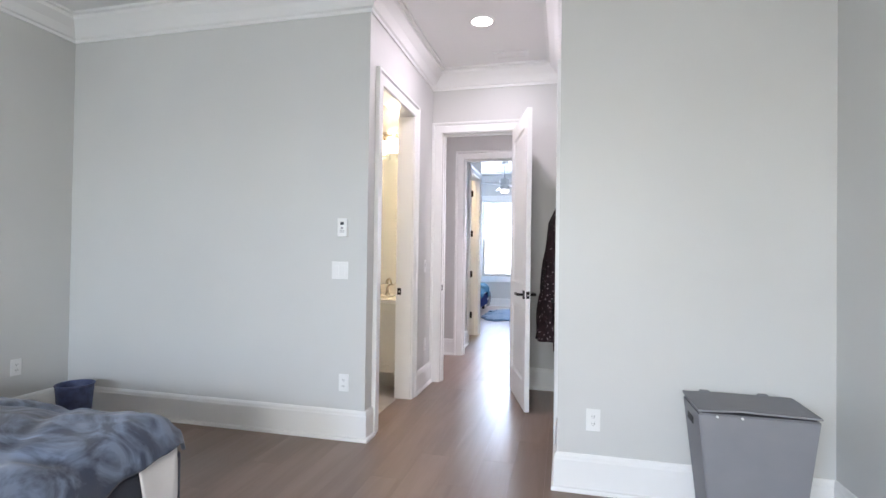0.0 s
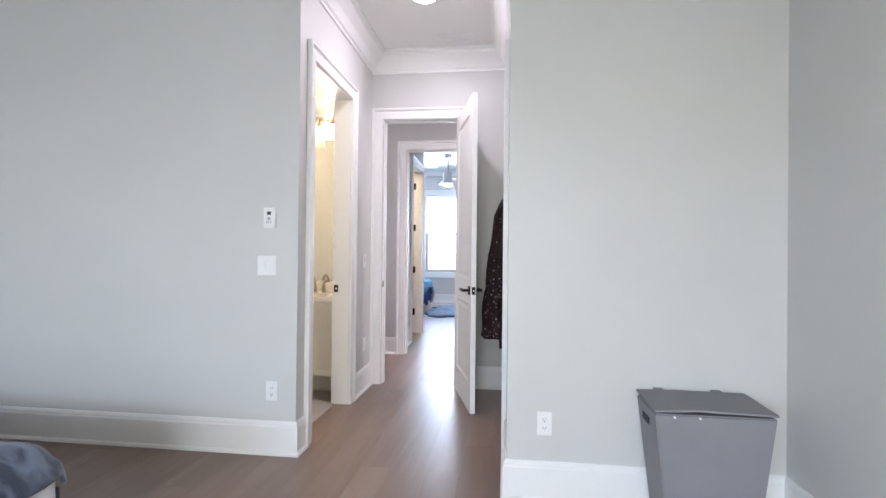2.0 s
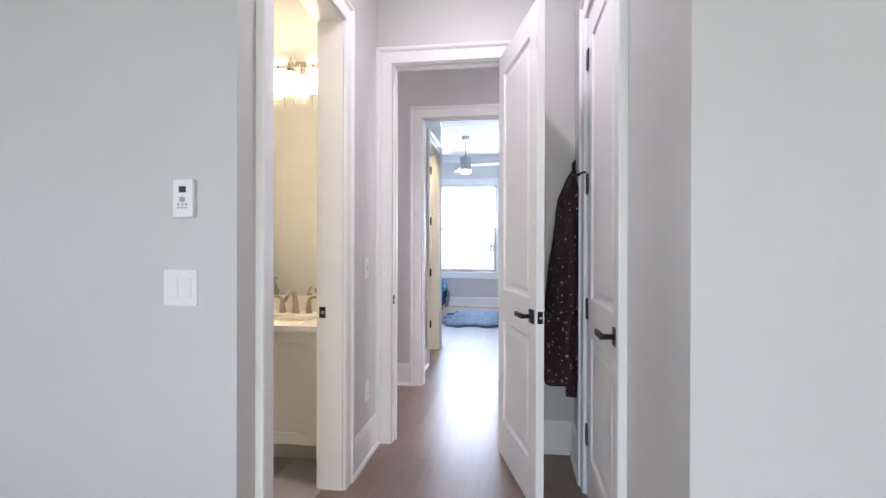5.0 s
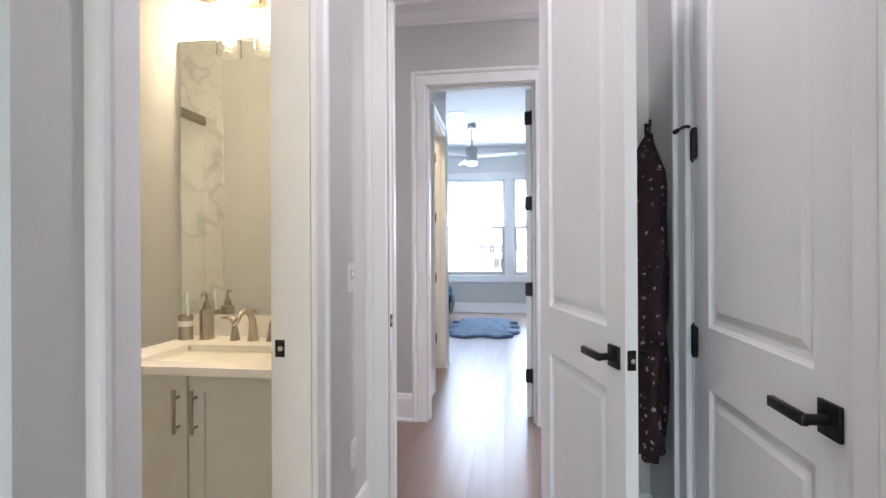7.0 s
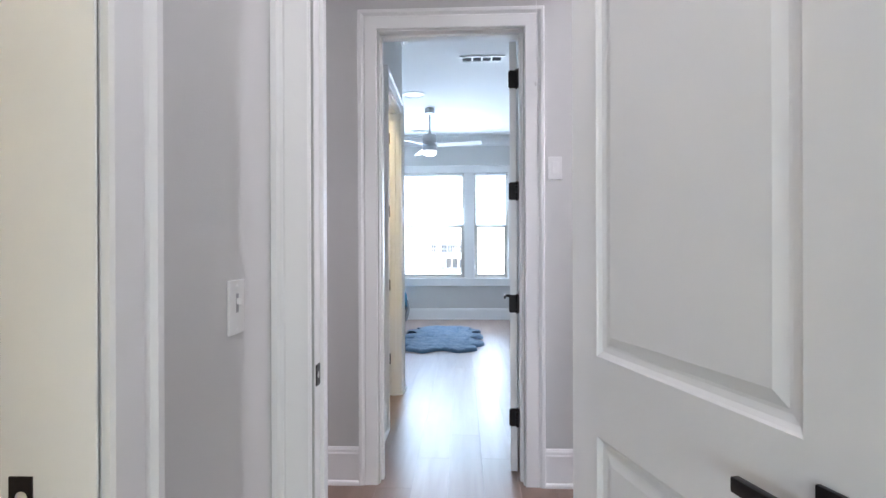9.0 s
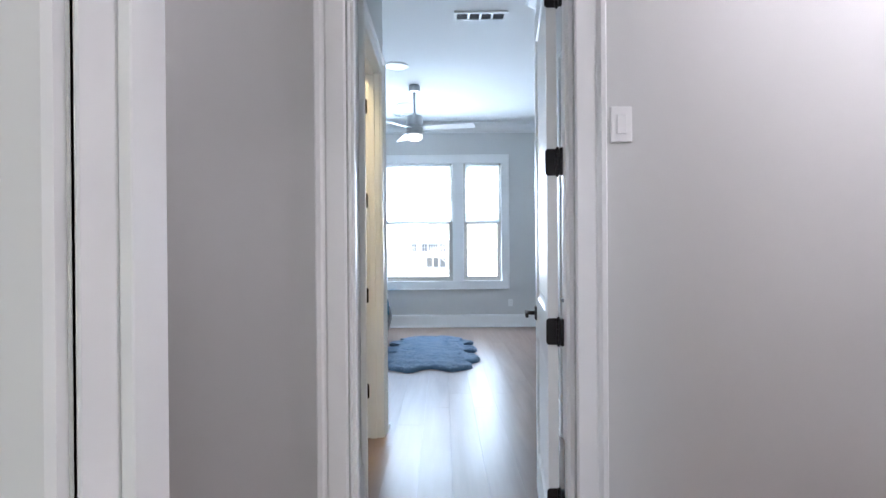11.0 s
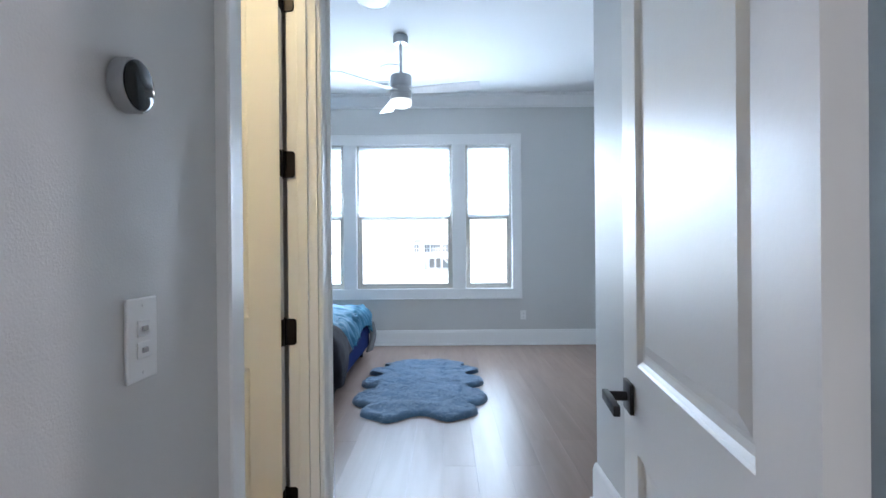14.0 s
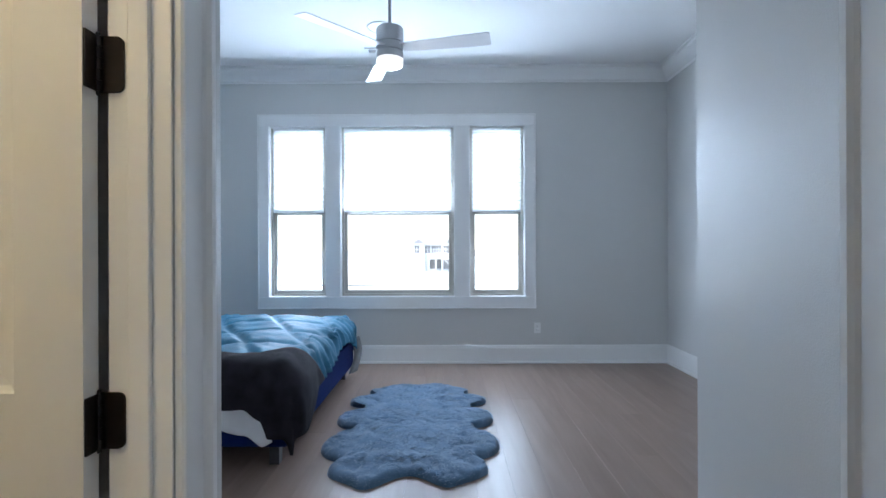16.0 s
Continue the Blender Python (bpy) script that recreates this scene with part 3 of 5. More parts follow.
def full_leaf(parent, name, w, m, lever_sides, toward=-1, latch=True, label="white moulded two-panel door leaf"):
    ob = part(name, leaf_mesh(w, 2.425), M_DOOR, parent, label)
    ob.matrix_basis = m
    for side in lever_sides:
        lever(ob, w - 0.062, 0.925, 0.0 if side < 0 else 0.038, side, toward)
    if latch:
        bm = boxes((w - 0.0005, w + 0.002, 0.006, 0.032, 0.925 - 0.029, 0.925 + 0.029), bevel=0.0008)
        part("latch_plate", bm, M_BLACK, ob)
        bm = cyl(bmesh.new(), (w, 0.019, 0.925), (w + 0.010, 0.019, 0.925), 0.007, n=14)
        part("latch_bolt", bm, M_CHROME, ob)
    return ob


def hinges(parent, m_of, heights=HINGES, folded=False, wing=False):
    first = None
    for z in heights:
        if first is None:
            first = part("hinge", hinge_mesh(folded, wing), M_BLACK, parent, "black butt hinge", True)
            first.matrix_basis = m_of(z)
        else:
            o = new("hinge", first.data)
            o.parent, o.matrix_basis = parent, m_of(z)
            tagged(o, "black butt hinge")


# hall to landing: leaf stands open into the hall
door = thing("door_1", "open white two-panel door with black lever", "door", "", "structure")
casing(door, -1.19, -0.455, lambda u, v, h: (u, D1 - h, v))
jamb(door, -1.19, -0.455, 0.0, 0.12, lambda u, d, z: (u, D1 + d, z), (0.045, 0.08))
full_leaf(door, "door_leaf", 0.760, pose(-0.470, 5.60, 0.01, 0, 0, -75.2) @ pose(0, -0.038, 0), (-1, 1))
hinges(door, lambda z: pose(-0.455, D1 - 0.010, z, 0, 0, 90))
strike(door, pose(-1.1855, D1 + 0.022, 0.925, 0, 0, -90))

# landing to far bedroom: leaf stands open into the bedroom passage
door = thing("door_2", "open white two-panel door with black hinges", "door", "", "structure")
casing(door, -1.24, -0.463, lambda u, v, h: (u, D2 - h, v))
casing(door, -1.24, -0.463, lambda u, v, h: (u, D2 + 0.134 + h, v))
jamb(door, -1.24, -0.463, 0.0, 0.134, lambda u, d, z: (u, D2 + d, z), (0.045, 0.085))
full_leaf(door, "door_leaf", 0.745, pose(-0.484, D2 + 0.150, 0.01, 0, 0, 82.8), (1, -1))
hinges(door, lambda z: pose(-0.484, D2 + 0.148, z), folded=True)
strike(door, pose(-1.2355, D2 + 0.105, 0.925, 0, 0, -90))

# bathroom off the hall: sliding leaf almost wholly in its pocket
door = thing("door_3", "white pocket door slid almost fully open", "door", "", "structure")
casing(door, 4.19, 4.968, lambda u, v, h: (HL + h, u, v))
jamb(door, 4.19, 4.968, 0.0, 0.14, lambda u, d, z: (HL - d, u, z))
part("sliding_leaf", boxes((HL - 0.085, HL - 0.05, 4.10, 4.212, 0.01, HEAD - 0.02), bevel=0.002), M_DOOR, door)
part("edge_pull", boxes((HL - 0.080, HL - 0.055, 4.2122, 4.215, 0.885, 0.945), bevel=0.001), M_BLACK, door, "black edge pull")
strike(door, pose(HL - 0.108, 4.9635, 0.925, 0, 0, 0))

# closet in the hall, shut
door = thing("door_4", "closed white two-panel closet door with black lever", "door", "", "structure")
casing(door, 4.32, 5.11, lambda u, v, h: (HR - h, 5.11 + 4.32 - u, v))
jamb(door, 4.32, 5.11, 0.0, 0.14, lambda u, d, z: (HR + d, u, z), (0.042, 0.075))
full_leaf(door, "door_leaf", 0.763, pose(HR + 0.001, 5.096, 0.01, 0, 0, -90), (-1,), latch=False)
hinges(door, lambda z: pose(HR - 0.004, 5.099, z, 0, 0, 90))
bm = tube([(HR - 0.010, 5.099, 1.648), (HR - 0.016, 5.095, 1.652), (HR - 0.030, 5.105, 1.650), (HR - 0.042, 5.120, 1.643)], 0.005, 8)
cyl(bm, (HR - 0.040, 5.118, 1.643), (HR - 0.048, 5.130, 1.640), 0.008, n=10)
part("hinge_stop", bm, M_BLACK, door, "black hinge-pin door stop", True)

# second bathroom off the passage: leaf stands open into that room
door = thing("door_5", "open white two-panel door lit warm from inside", "door", "", "structure")
casing(door, 7.85, 8.58, lambda u, v, h: (PL + h, u, v))
jamb(door, 7.85, 8.58, 0.0, 0.115, lambda u, d, z: (PL - d, u, z), (0.035, 0.072))
full_leaf(door, "door_leaf", 0.71, pose(PL - 0.128, 8.570, 0.01, 0, 0, 180), (-1, 1))
hinges(door, lambda z: pose(PL - 0.128, 8.574, z) @ Matrix.Diagonal((-1, 1, 1, 1)), wing=True)

# closet in the bedroom passage, shut
door = thing("door_6", "closed white two-panel closet door in the passage", "door", "", "structure")
casing(door, 7.76, 8.48, lambda u, v, h: (PR - h, 7.76 + 8.48 - u, v))
jamb(door, 7.76, 8.48, 0.0, 0.14, lambda u, d, z: (PR + d, u, z), (0.042, 0.075))
full_leaf(door, "door_leaf", 0.69, pose(PR + 0.039, 7.775, 0.01, 0, 0, 90), (1,), latch=False)
hinges(door, lambda z: pose(PR - 0.004, 7.772, z, 0, 0, -90))


# ---------------------------------------------------------------- windows
def window(name, a, b, shade_from, label):
    w = thing(name, label, "window", "", "structure")
    y = WIN + 0.075
    z0, z1, zm = 0.735, 2.615, 1.665
    part("window_frame", boxes((a, a + 0.03, y - 0.02, y + 0.05, z0, z1), (b - 0.03, b, y - 0.02, y + 0.05, z0, z1), (a + 0.03, b - 0.03, y - 0.02, y + 0.05, z1 - 0.03, z1),
                               (a + 0.03, b - 0.03, y - 0.02, y + 0.05, z0, z0 + 0.03), bevel=0.003), M_WINFRAME, w)
    for k, (lo, hi, yy) in enumerate(((z0 + 0.03, zm + 0.02, y), (zm - 0.02, z1 - 0.03, y + 0.022))):
        s = part("sash", boxes((a + 0.03, a + 0.062, yy, yy + 0.022, lo, hi), (b - 0.062, b - 0.03, yy, yy + 0.022, lo, hi), (a + 0.062, b - 0.062, yy, yy + 0.022, lo, lo + 0.036),
                               (a + 0.062, b - 0.062, yy, yy + 0.022, hi - 0.036, hi), bevel=0.003), M_WINFRAME, w)
        g = part("pane", boxes((a + 0.060, b - 0.060, yy + 0.009, yy + 0.013, lo + 0.034, hi - 0.034)), M_GLASS, s)
        g.visible_shadow = False
    part("reveal", boxes((a, a + 0.004, WIN + 0.001, y - 0.02, z0, z1), (b - 0.004, b, WIN + 0.001, y - 0.02, z0, z1), (a + 0.004, b - 0.004, WIN + 0.001, y - 0.02, z1 - 0.004, z1),
                         (a + 0.004, b - 0.004, WIN + 0.001, y - 0.02, z0, z0 + 0.004)), M_TRIM, w)
    part("sash_lock", boxes((a + 0.034, a + 0.085, y - 0.022, y - 0.001, zm - 0.002, zm + 0.022), (b - 0.085, b - 0.034, y - 0.022, y - 0.001, zm - 0.002, zm + 0.022), bevel=0.003), M_GREYPLASTIC, w)
    part("lift_rail", boxes((a + 0.062, b - 0.062, y - 0.004, y + 0.004, z0 + 0.118, z0 + 0.126)), M_WINFRAME, w)
    # pleated shade hung in the reveal, bottom rail at shade_from
    sh = thing("window_shade", "white pleated cellular shade in the window", "shade", "window shades")
    bm = bmesh.new()
    n = max(6, int((z1 - 0.035 - shade_from) / 0.024))
    last = None
    for k in range(n + 1):
        z = shade_from + (z1 - 0.035 - shade_from) * k / n
        yy = WIN + 0.042 + (0.006 if k % 2 else -0.006)
        cur = [bm.verts.new((a + 0.036, yy, z)), bm.verts.new((b - 0.036, yy, z)), bm.verts.new((b - 0.036, yy + 0.002, z)), bm.verts.new((a + 0.036, yy + 0.002, z))]
        if last:
            for j in range(4):
                bm.faces.new((last[j], last[(j + 1) % 4], cur[(j + 1) % 4], cur[j]))
        last = cur
    part("fabric", bm, M_SHADE, sh)
    part("bottom_rail", boxes((a + 0.034, b - 0.034, WIN + 0.030, WIN + 0.052, shade_from - 0.022, shade_from), bevel=0.004), M_PLATE, sh)
    part("head_rail", boxes((a + 0.034, b - 0.034, WIN + 0.022, WIN + 0.056, z1 - 0.036, z1 - 0.008), bevel=0.004), M_PLATE, sh)


window("window_1", *WINS[0], 1.690, "narrow double-hung window with its shade half down")
window("window_2", *WINS[1], 1.695, "wide double-hung window with its shade half down")
window("window_3", *WINS[2], 1.690, "narrow double-hung window with its shade half down")
bm = boxes((-2.905, -2.795, WIN - 0.020, WIN, 0.735, 2.615), (0.026, 0.136, WIN - 0.020, WIN, 0.735, 2.615), (-2.170, -2.005, WIN - 0.020, WIN, 0.735, 2.615),
           (-0.750, -0.580, WIN - 0.020, WIN, 0.735, 2.615), (-2.905, 0.136, WIN - 0.022, WIN, 2.615, 2.735), (-2.905, 0.136, WIN - 0.022, WIN, 0.615, 0.735), bevel=0.003)
box(bm, -2.917, -2.905, WIN - 0.03, WIN, 0.603, 2.747, bevel=0.003)
box(bm, 0.136, 0.148, WIN - 0.03, WIN, 0.603, 2.747, bevel=0.003)
box(bm, -2.905, 0.136, WIN - 0.03, WIN, 2.735, 2.747, bevel=0.003)
box(bm, -2.905, 0.136, WIN - 0.03, WIN, 0.603, 0.615, bevel=0.003)
solid("window_trim", bm, M_TRIM, "wide white casing round three windows", "window trim", "structure")
for k, (a, b) in enumerate(((-3.15, -1.65), (-1.05, 0.45))):
    w = thing("window_%d" % (k + 4), "plain white bedroom window", "window", "", "structure")
    part("window_frame", boxes((a, a + 0.05, YB - 0.12, YB - 0.05, 0.55, 2.35), (b - 0.05, b, YB - 0.12, YB - 0.05, 0.55, 2.35), (a + 0.05, b - 0.05, YB - 0.12, YB - 0.05, 2.3, 2.35),
                               (a + 0.05, b - 0.05, YB - 0.12, YB - 0.05, 0.55, 0.6), (a + 0.05, b - 0.05, YB - 0.12, YB - 0.05, 1.43, 1.47)), M_TRIM, w)


# ---------------------------------------------------------------- wall plates and ceiling fittings
def plate(name, label, cat, m, w, h, kind):
    """A cover plate in local x-z, proud along -y."""
    t = thing(name, label, cat, "", "", m)
    part("cover", boxes((-w / 2, w / 2, -0.006, 0, -h / 2, h / 2), bevel=0.0025), M_PLATE, t)
    if kind == "outlet":
        for z in (-0.020, 0.020):
            bm = boxes((-0.017, 0.017, -0.0085, -0.0055, z - 0.014, z + 0.014), bevel=0.002)
            s = part("socket", bm, M_PLATE, t)
            part("slots", boxes((-0.008, -0.0055, -0.0092, -0.0084, z - 0.004, z + 0.006), (0.0055, 0.008, -0.0092, -0.0084, z - 0.004, z + 0.006), (-0.002, 0.002, -0.0092, -0.0084, z - 0.010, z - 0.006)), M_DARKPLASTIC, s)
    elif kind == "rocker":
        n = max(1, round((w - 0.024) / 0.046))
        for k in range(n):
            x = (k - (n - 1) / 2) * 0.046
            s = part("rocker", boxes((x - 0.0165, x + 0.0165, -0.0095, -0.0055, -0.033, 0.033), bevel=0.002), M_PLATE, t)
    elif kind == "slide":
        part("slot", boxes((-0.006, 0.006, -0.0068, -0.0058, -0.012, 0.030), bevel=0.0004), M_GREYPLASTIC, t)
        part("toggle", boxes((-0.005, 0.005, -0.018, -0.0065, 0.006, 0.020), bevel=0.002), M_PLATE, t)
    elif kind == "duplex":
        for z in (-0.017, 0.017):
            s = part("switch", boxes((-0.0165, 0.0165, -0.009, -0.0058, z - 0.013, z + 0.013), bevel=0.0015), M_PLATE, t)
            part("toggle", boxes((-0.008, 0.004, -0.013, -0.0088, z - 0.004, z + 0.004), bevel=0.001), M_GREYPLASTIC, s)
    for z in (-h / 2 + 0.012, h / 2 - 0.012):
        part("screw", cyl(bmesh.new(), (0, -0.0072, z), (0, -0.0055, z), 0.0028, n=10), M_PLATE, t)
    return t


plate("outlet", "white wall outlet above the baseboard", "outlet", pose(-1.447, YL, 0.379), 0.072, 0.116, "outlet")
plate("outlet", "white wall outlet beside the hamper", "outlet", pose(0.139, YR, 0.384), 0.072, 0.116, "outlet")
plate("outlet", "white wall outlet on the side wall", "outlet", pose(XL, 3.58, 0.41, 0, 0, 90), 0.072, 0.116, "outlet")
plate("outlet", "white wall outlet in the hall", "outlet", pose(HL, 5.40, 0.40, 0, 0, 90), 0.072, 0.116, "outlet")
plate("outlet", "white wall outlet under the windows", "outlet", pose(0.161, WIN, 0.386), 0.072, 0.116, "outlet")
plate("light_switch", "white two-gang rocker switch", "switch", pose(-1.488, YL, 1.132), 0.118, 0.118, "rocker")
plate("light_switch", "white slide dimmer switch in the hall", "switch", pose(HL, 5.381, 1.14, 0, 0, 90), 0.074, 0.120, "slide")
plate("light_switch", "white rocker switch set high beside the door", "switch", pose(-0.297, D2, 1.693), 0.074, 0.122, "rocker")
plate("light_switch", "white double switch below the thermostat", "switch", pose(PL, 7.474, 1.129, 0, 0, 90), 0.078, 0.130, "duplex")
key = thing("wall_controller", "white wall controller with small dark display", "thermostat", "", "", pose(-1.47, YL, 1.42))
part("body", boxes((-0.035, 0.035, -0.020, 0, -0.062, 0.062), bevel=0.004), M_PLATE, key)
part("display", boxes((-0.012, 0.012, -0.0215, -0.0195, 0.018, 0.038), bevel=0.0006), M_DARKPLASTIC, key, "dark display")
part("dial", cyl(bmesh.new(), (0, -0.023, -0.004), (0, -0.0195, -0.004), 0.009, n=18), M_GREYPLASTIC, key)
for kx in (-0.013, 0, 0.013):
    for kz in (-0.020, -0.030):
        part("button", cyl(bmesh.new(), (kx, -0.022, kz), (kx, -0.0195, kz), 0.0036, n=10), M_GREYPLASTIC, key)
ther = thing("thermostat", "round steel thermostat with glossy black face", "thermostat", "", "", pose(PL, 7.438, 1.516, 0, 90, 0))
part("ring", lathe(((0.036, 0), (0.041, 0.004), (0.041, 0.022), (0.0395, 0.026), (0.0375, 0.026)), 32), M_FANBODY, ther, "brushed steel ring", True)
part("face", lathe(((0.0375, 0.020), (0.0375, 0.0275), (0.031, 0.031), (0.001, 0.032)), 32), M_GLOSSBLACK, ther, "glossy black face", True)


def disc_fitting(name, label, cat, x, y, z, r, mat_rim=M_PLATE):
    t = thing(name, label, cat, "", "", (x, y, z))
    part("rim", lathe(((r, 0), (r, -0.006), (r * 0.93, -0.012), (r * 0.86, -0.010), (r * 0.86, -0.003)), 40), mat_rim, t, "", True)
    part("grille", lathe(((r * 0.86, -0.006), (r * 0.6, -0.009), (0.002, -0.010)), 40), M_PLATE, t, "", True)
    return t


disc_fitting("ceiling_speaker", "round white ceiling speaker", "speaker", -1.405, 10.67, H2, 0.135)
disc_fitting("ceiling_speaker", "round white ceiling speaker beyond the fan", "speaker", -1.42, 12.15, H2, 0.125)
can = thing("recessed_light", "round recessed ceiling light, switched on", "ceiling light", "recessed lights", "", (-0.65, 4.62, H1))
part("trim_ring", lathe(((0.098, 0), (0.098, -0.005), (0.088, -0.010), (0.078, -0.008), (0.078, 0)), 40), M_PLATE, can, "", True)
part("diffuser", lathe(((0.078, -0.001), (0.078, -0.005), (0.002, -0.0055)), 40), M_GLOW, can, "glowing white diffuser")
for lx in (-2.9, 1.0):
    copy_thing(can, pose(lx, 6.3, H1))


def vent(name, label, x, y, z, w, d, n, back=M_DARKPLASTIC, slats=M_GREYPLASTIC):
    t = thing(name, label, "air vent", "", "", (x, y, z))
    part("frame", boxes((-w / 2, w / 2, -d / 2, -d / 2 + 0.025, -0.012, 0), (-w / 2, w / 2, d / 2 - 0.025, d / 2, -0.012, 0), (-w / 2, -w / 2 + 0.03, -d / 2 + 0.025, d / 2 - 0.025, -0.012, 0),
                        (w / 2 - 0.03, w / 2, -d / 2 + 0.025, d / 2 - 0.025, -0.012, 0), bevel=0.002), M_PLATE, t)
    # No duct is built: the plate's tone stands for the shade behind the slats.
    part("backing", boxes((-w / 2 + 0.03, w / 2 - 0.03, -d / 2 + 0.025, d / 2 - 0.025, -0.003, -0.001)), back, t, "plate toned for the shade behind slats")
    for k in range(1, n):
        x0 = -w / 2 + 0.03 + (w - 0.06) * k / n
        part("bar", boxes((x0 - 0.009, x0 + 0.009, -d / 2 + 0.025, d / 2 - 0.025, -0.011, -0.003), bevel=0.001), M_PLATE, t)
    for k in range(5):
        y0 = -d / 2 + 0.03 + (d - 0.06) * (k + 0.5) / 5
        bm = boxes((-w / 2 + 0.03, w / 2 - 0.03, y0 - 0.007, y0 + 0.007, -0.0075, -0.0060))
        part("slat", bm, slats, t)


# Slats and plate are both darkened to paint this vent's shaded bays.
vent("ceiling_vent", "white three-bay ceiling air vent", -0.58, 9.50, H2, 0.46, 0.16, 4, M_GAPSHADE, M_GAPSHADE)
vent("ceiling_vent", "small white ceiling air vent near the windows", -1.46, 12.66, H2, 0.36, 0.14, 3, M_GREYPLASTIC)
vent("ceiling_vent", "white ceiling air vent in the hall", -0.495, 5.30, H1, 0.30, 0.14, 3, M_PLATE, M_PLATE)
cord = thing("pull_cord", "thin white attic pull cord with small knob", "cord", "", "", (-0.43, 6.72, H1))
part("string", tube([(0, 0, 0), (0.001, 0, -0.4), (0, 0.001, -0.98)], 0.0016, 6), M_PLATE, cord)
part("knob", lathe(((0.002, 0), (0.007, -0.006), (0.008, -0.02), (0.003, -0.028)), 12, (0, 0.001, -0.97)), M_PLATE, cord, "", True)

# ---------------------------------------------------------------- ceiling fan
fan = thing("ceiling_fan", "three-blade ceiling fan with white blades and lit lens", "ceiling fan", "", "", (-1.247, 11.33, H2))
part("canopy", lathe(((0.066, 0), (0.070, -0.012), (0.070, -0.062), (0.060, -0.075), (0.020, -0.078)), 32), M_FANBODY, fan, "brushed steel canopy", True)
part("downrod", lathe(((0.013, -0.07), (0.013, -0.34), (0.024, -0.345), (0.024, -0.375)), 20), M_FANBODY, fan, "", True)
part("motor_housing", lathe(((0.03, -0.37), (0.094, -0.375), (0.100, -0.385), (0.100, -0.485), (0.094, -0.488), (0.094, -0.494), (0.100, -0.497), (0.100, -0.545), (0.094, -0.548), (0.094, -0.554),
                             (0.100, -0.557), (0.101, -0.600), (0.06, -0.602)), 40), M_FANBODY, fan, "brushed steel motor housing", True)
part("lens", lathe(((0.097, -0.600), (0.098, -0.630), (0.090, -0.650), (0.060, -0.664), (0.002, -0.668)), 40), M_LENS, fan, "frosted glowing lens", True)
for k in range(3):
    bm = bmesh.new()
    prof = ((0.09, 0.048), (0.20, 0.056), (0.45, 0.066), (0.728, 0.072), (0.742, 0.060))
    rows = []
    for r, hw in prof:
        rows.append([bm.verts.new((r, s * hw, z)) for s, z in ((-1, -0.003), (1, -0.003), (1, 0.003), (-1, 0.003))])
    for p, q in zip(rows, rows[1:]):
        for j in range(4):
            bm.faces.new((p[j], p[(j + 1) % 4], q[(j + 1) % 4], q[j]))
    bm.faces.new(rows[0])
    bm.faces.new(rows[-1])
    bl = part("blade", bm, M_FANBLADE, fan, "white fan blade")
    bl.matrix_basis = pose(0, 0, -0.52, 0, 0, 120 * k - 12.5) @ pose(0, 0, 0, -12, 0, 0)


# ---------------------------------------------------------------- beds
def ns(x, y, z=0.0):
    return noise.noise(Vector((x, y, z)))


def ease(v):
    v = max(0.0, min(1.0, v))
    return v * v * (3 - 2 * v)


def between(v, pairs):
    """Value at v on a line through (place, value) pairs."""
    if v <= pairs[0][0]:
        return pairs[0][1]
    for (a, p), (c, q) in zip(pairs, pairs[1:]):
        if v <= c:
            return p + (q - p) * ease((v - a) / (c - a))
    return pairs[-1][1]


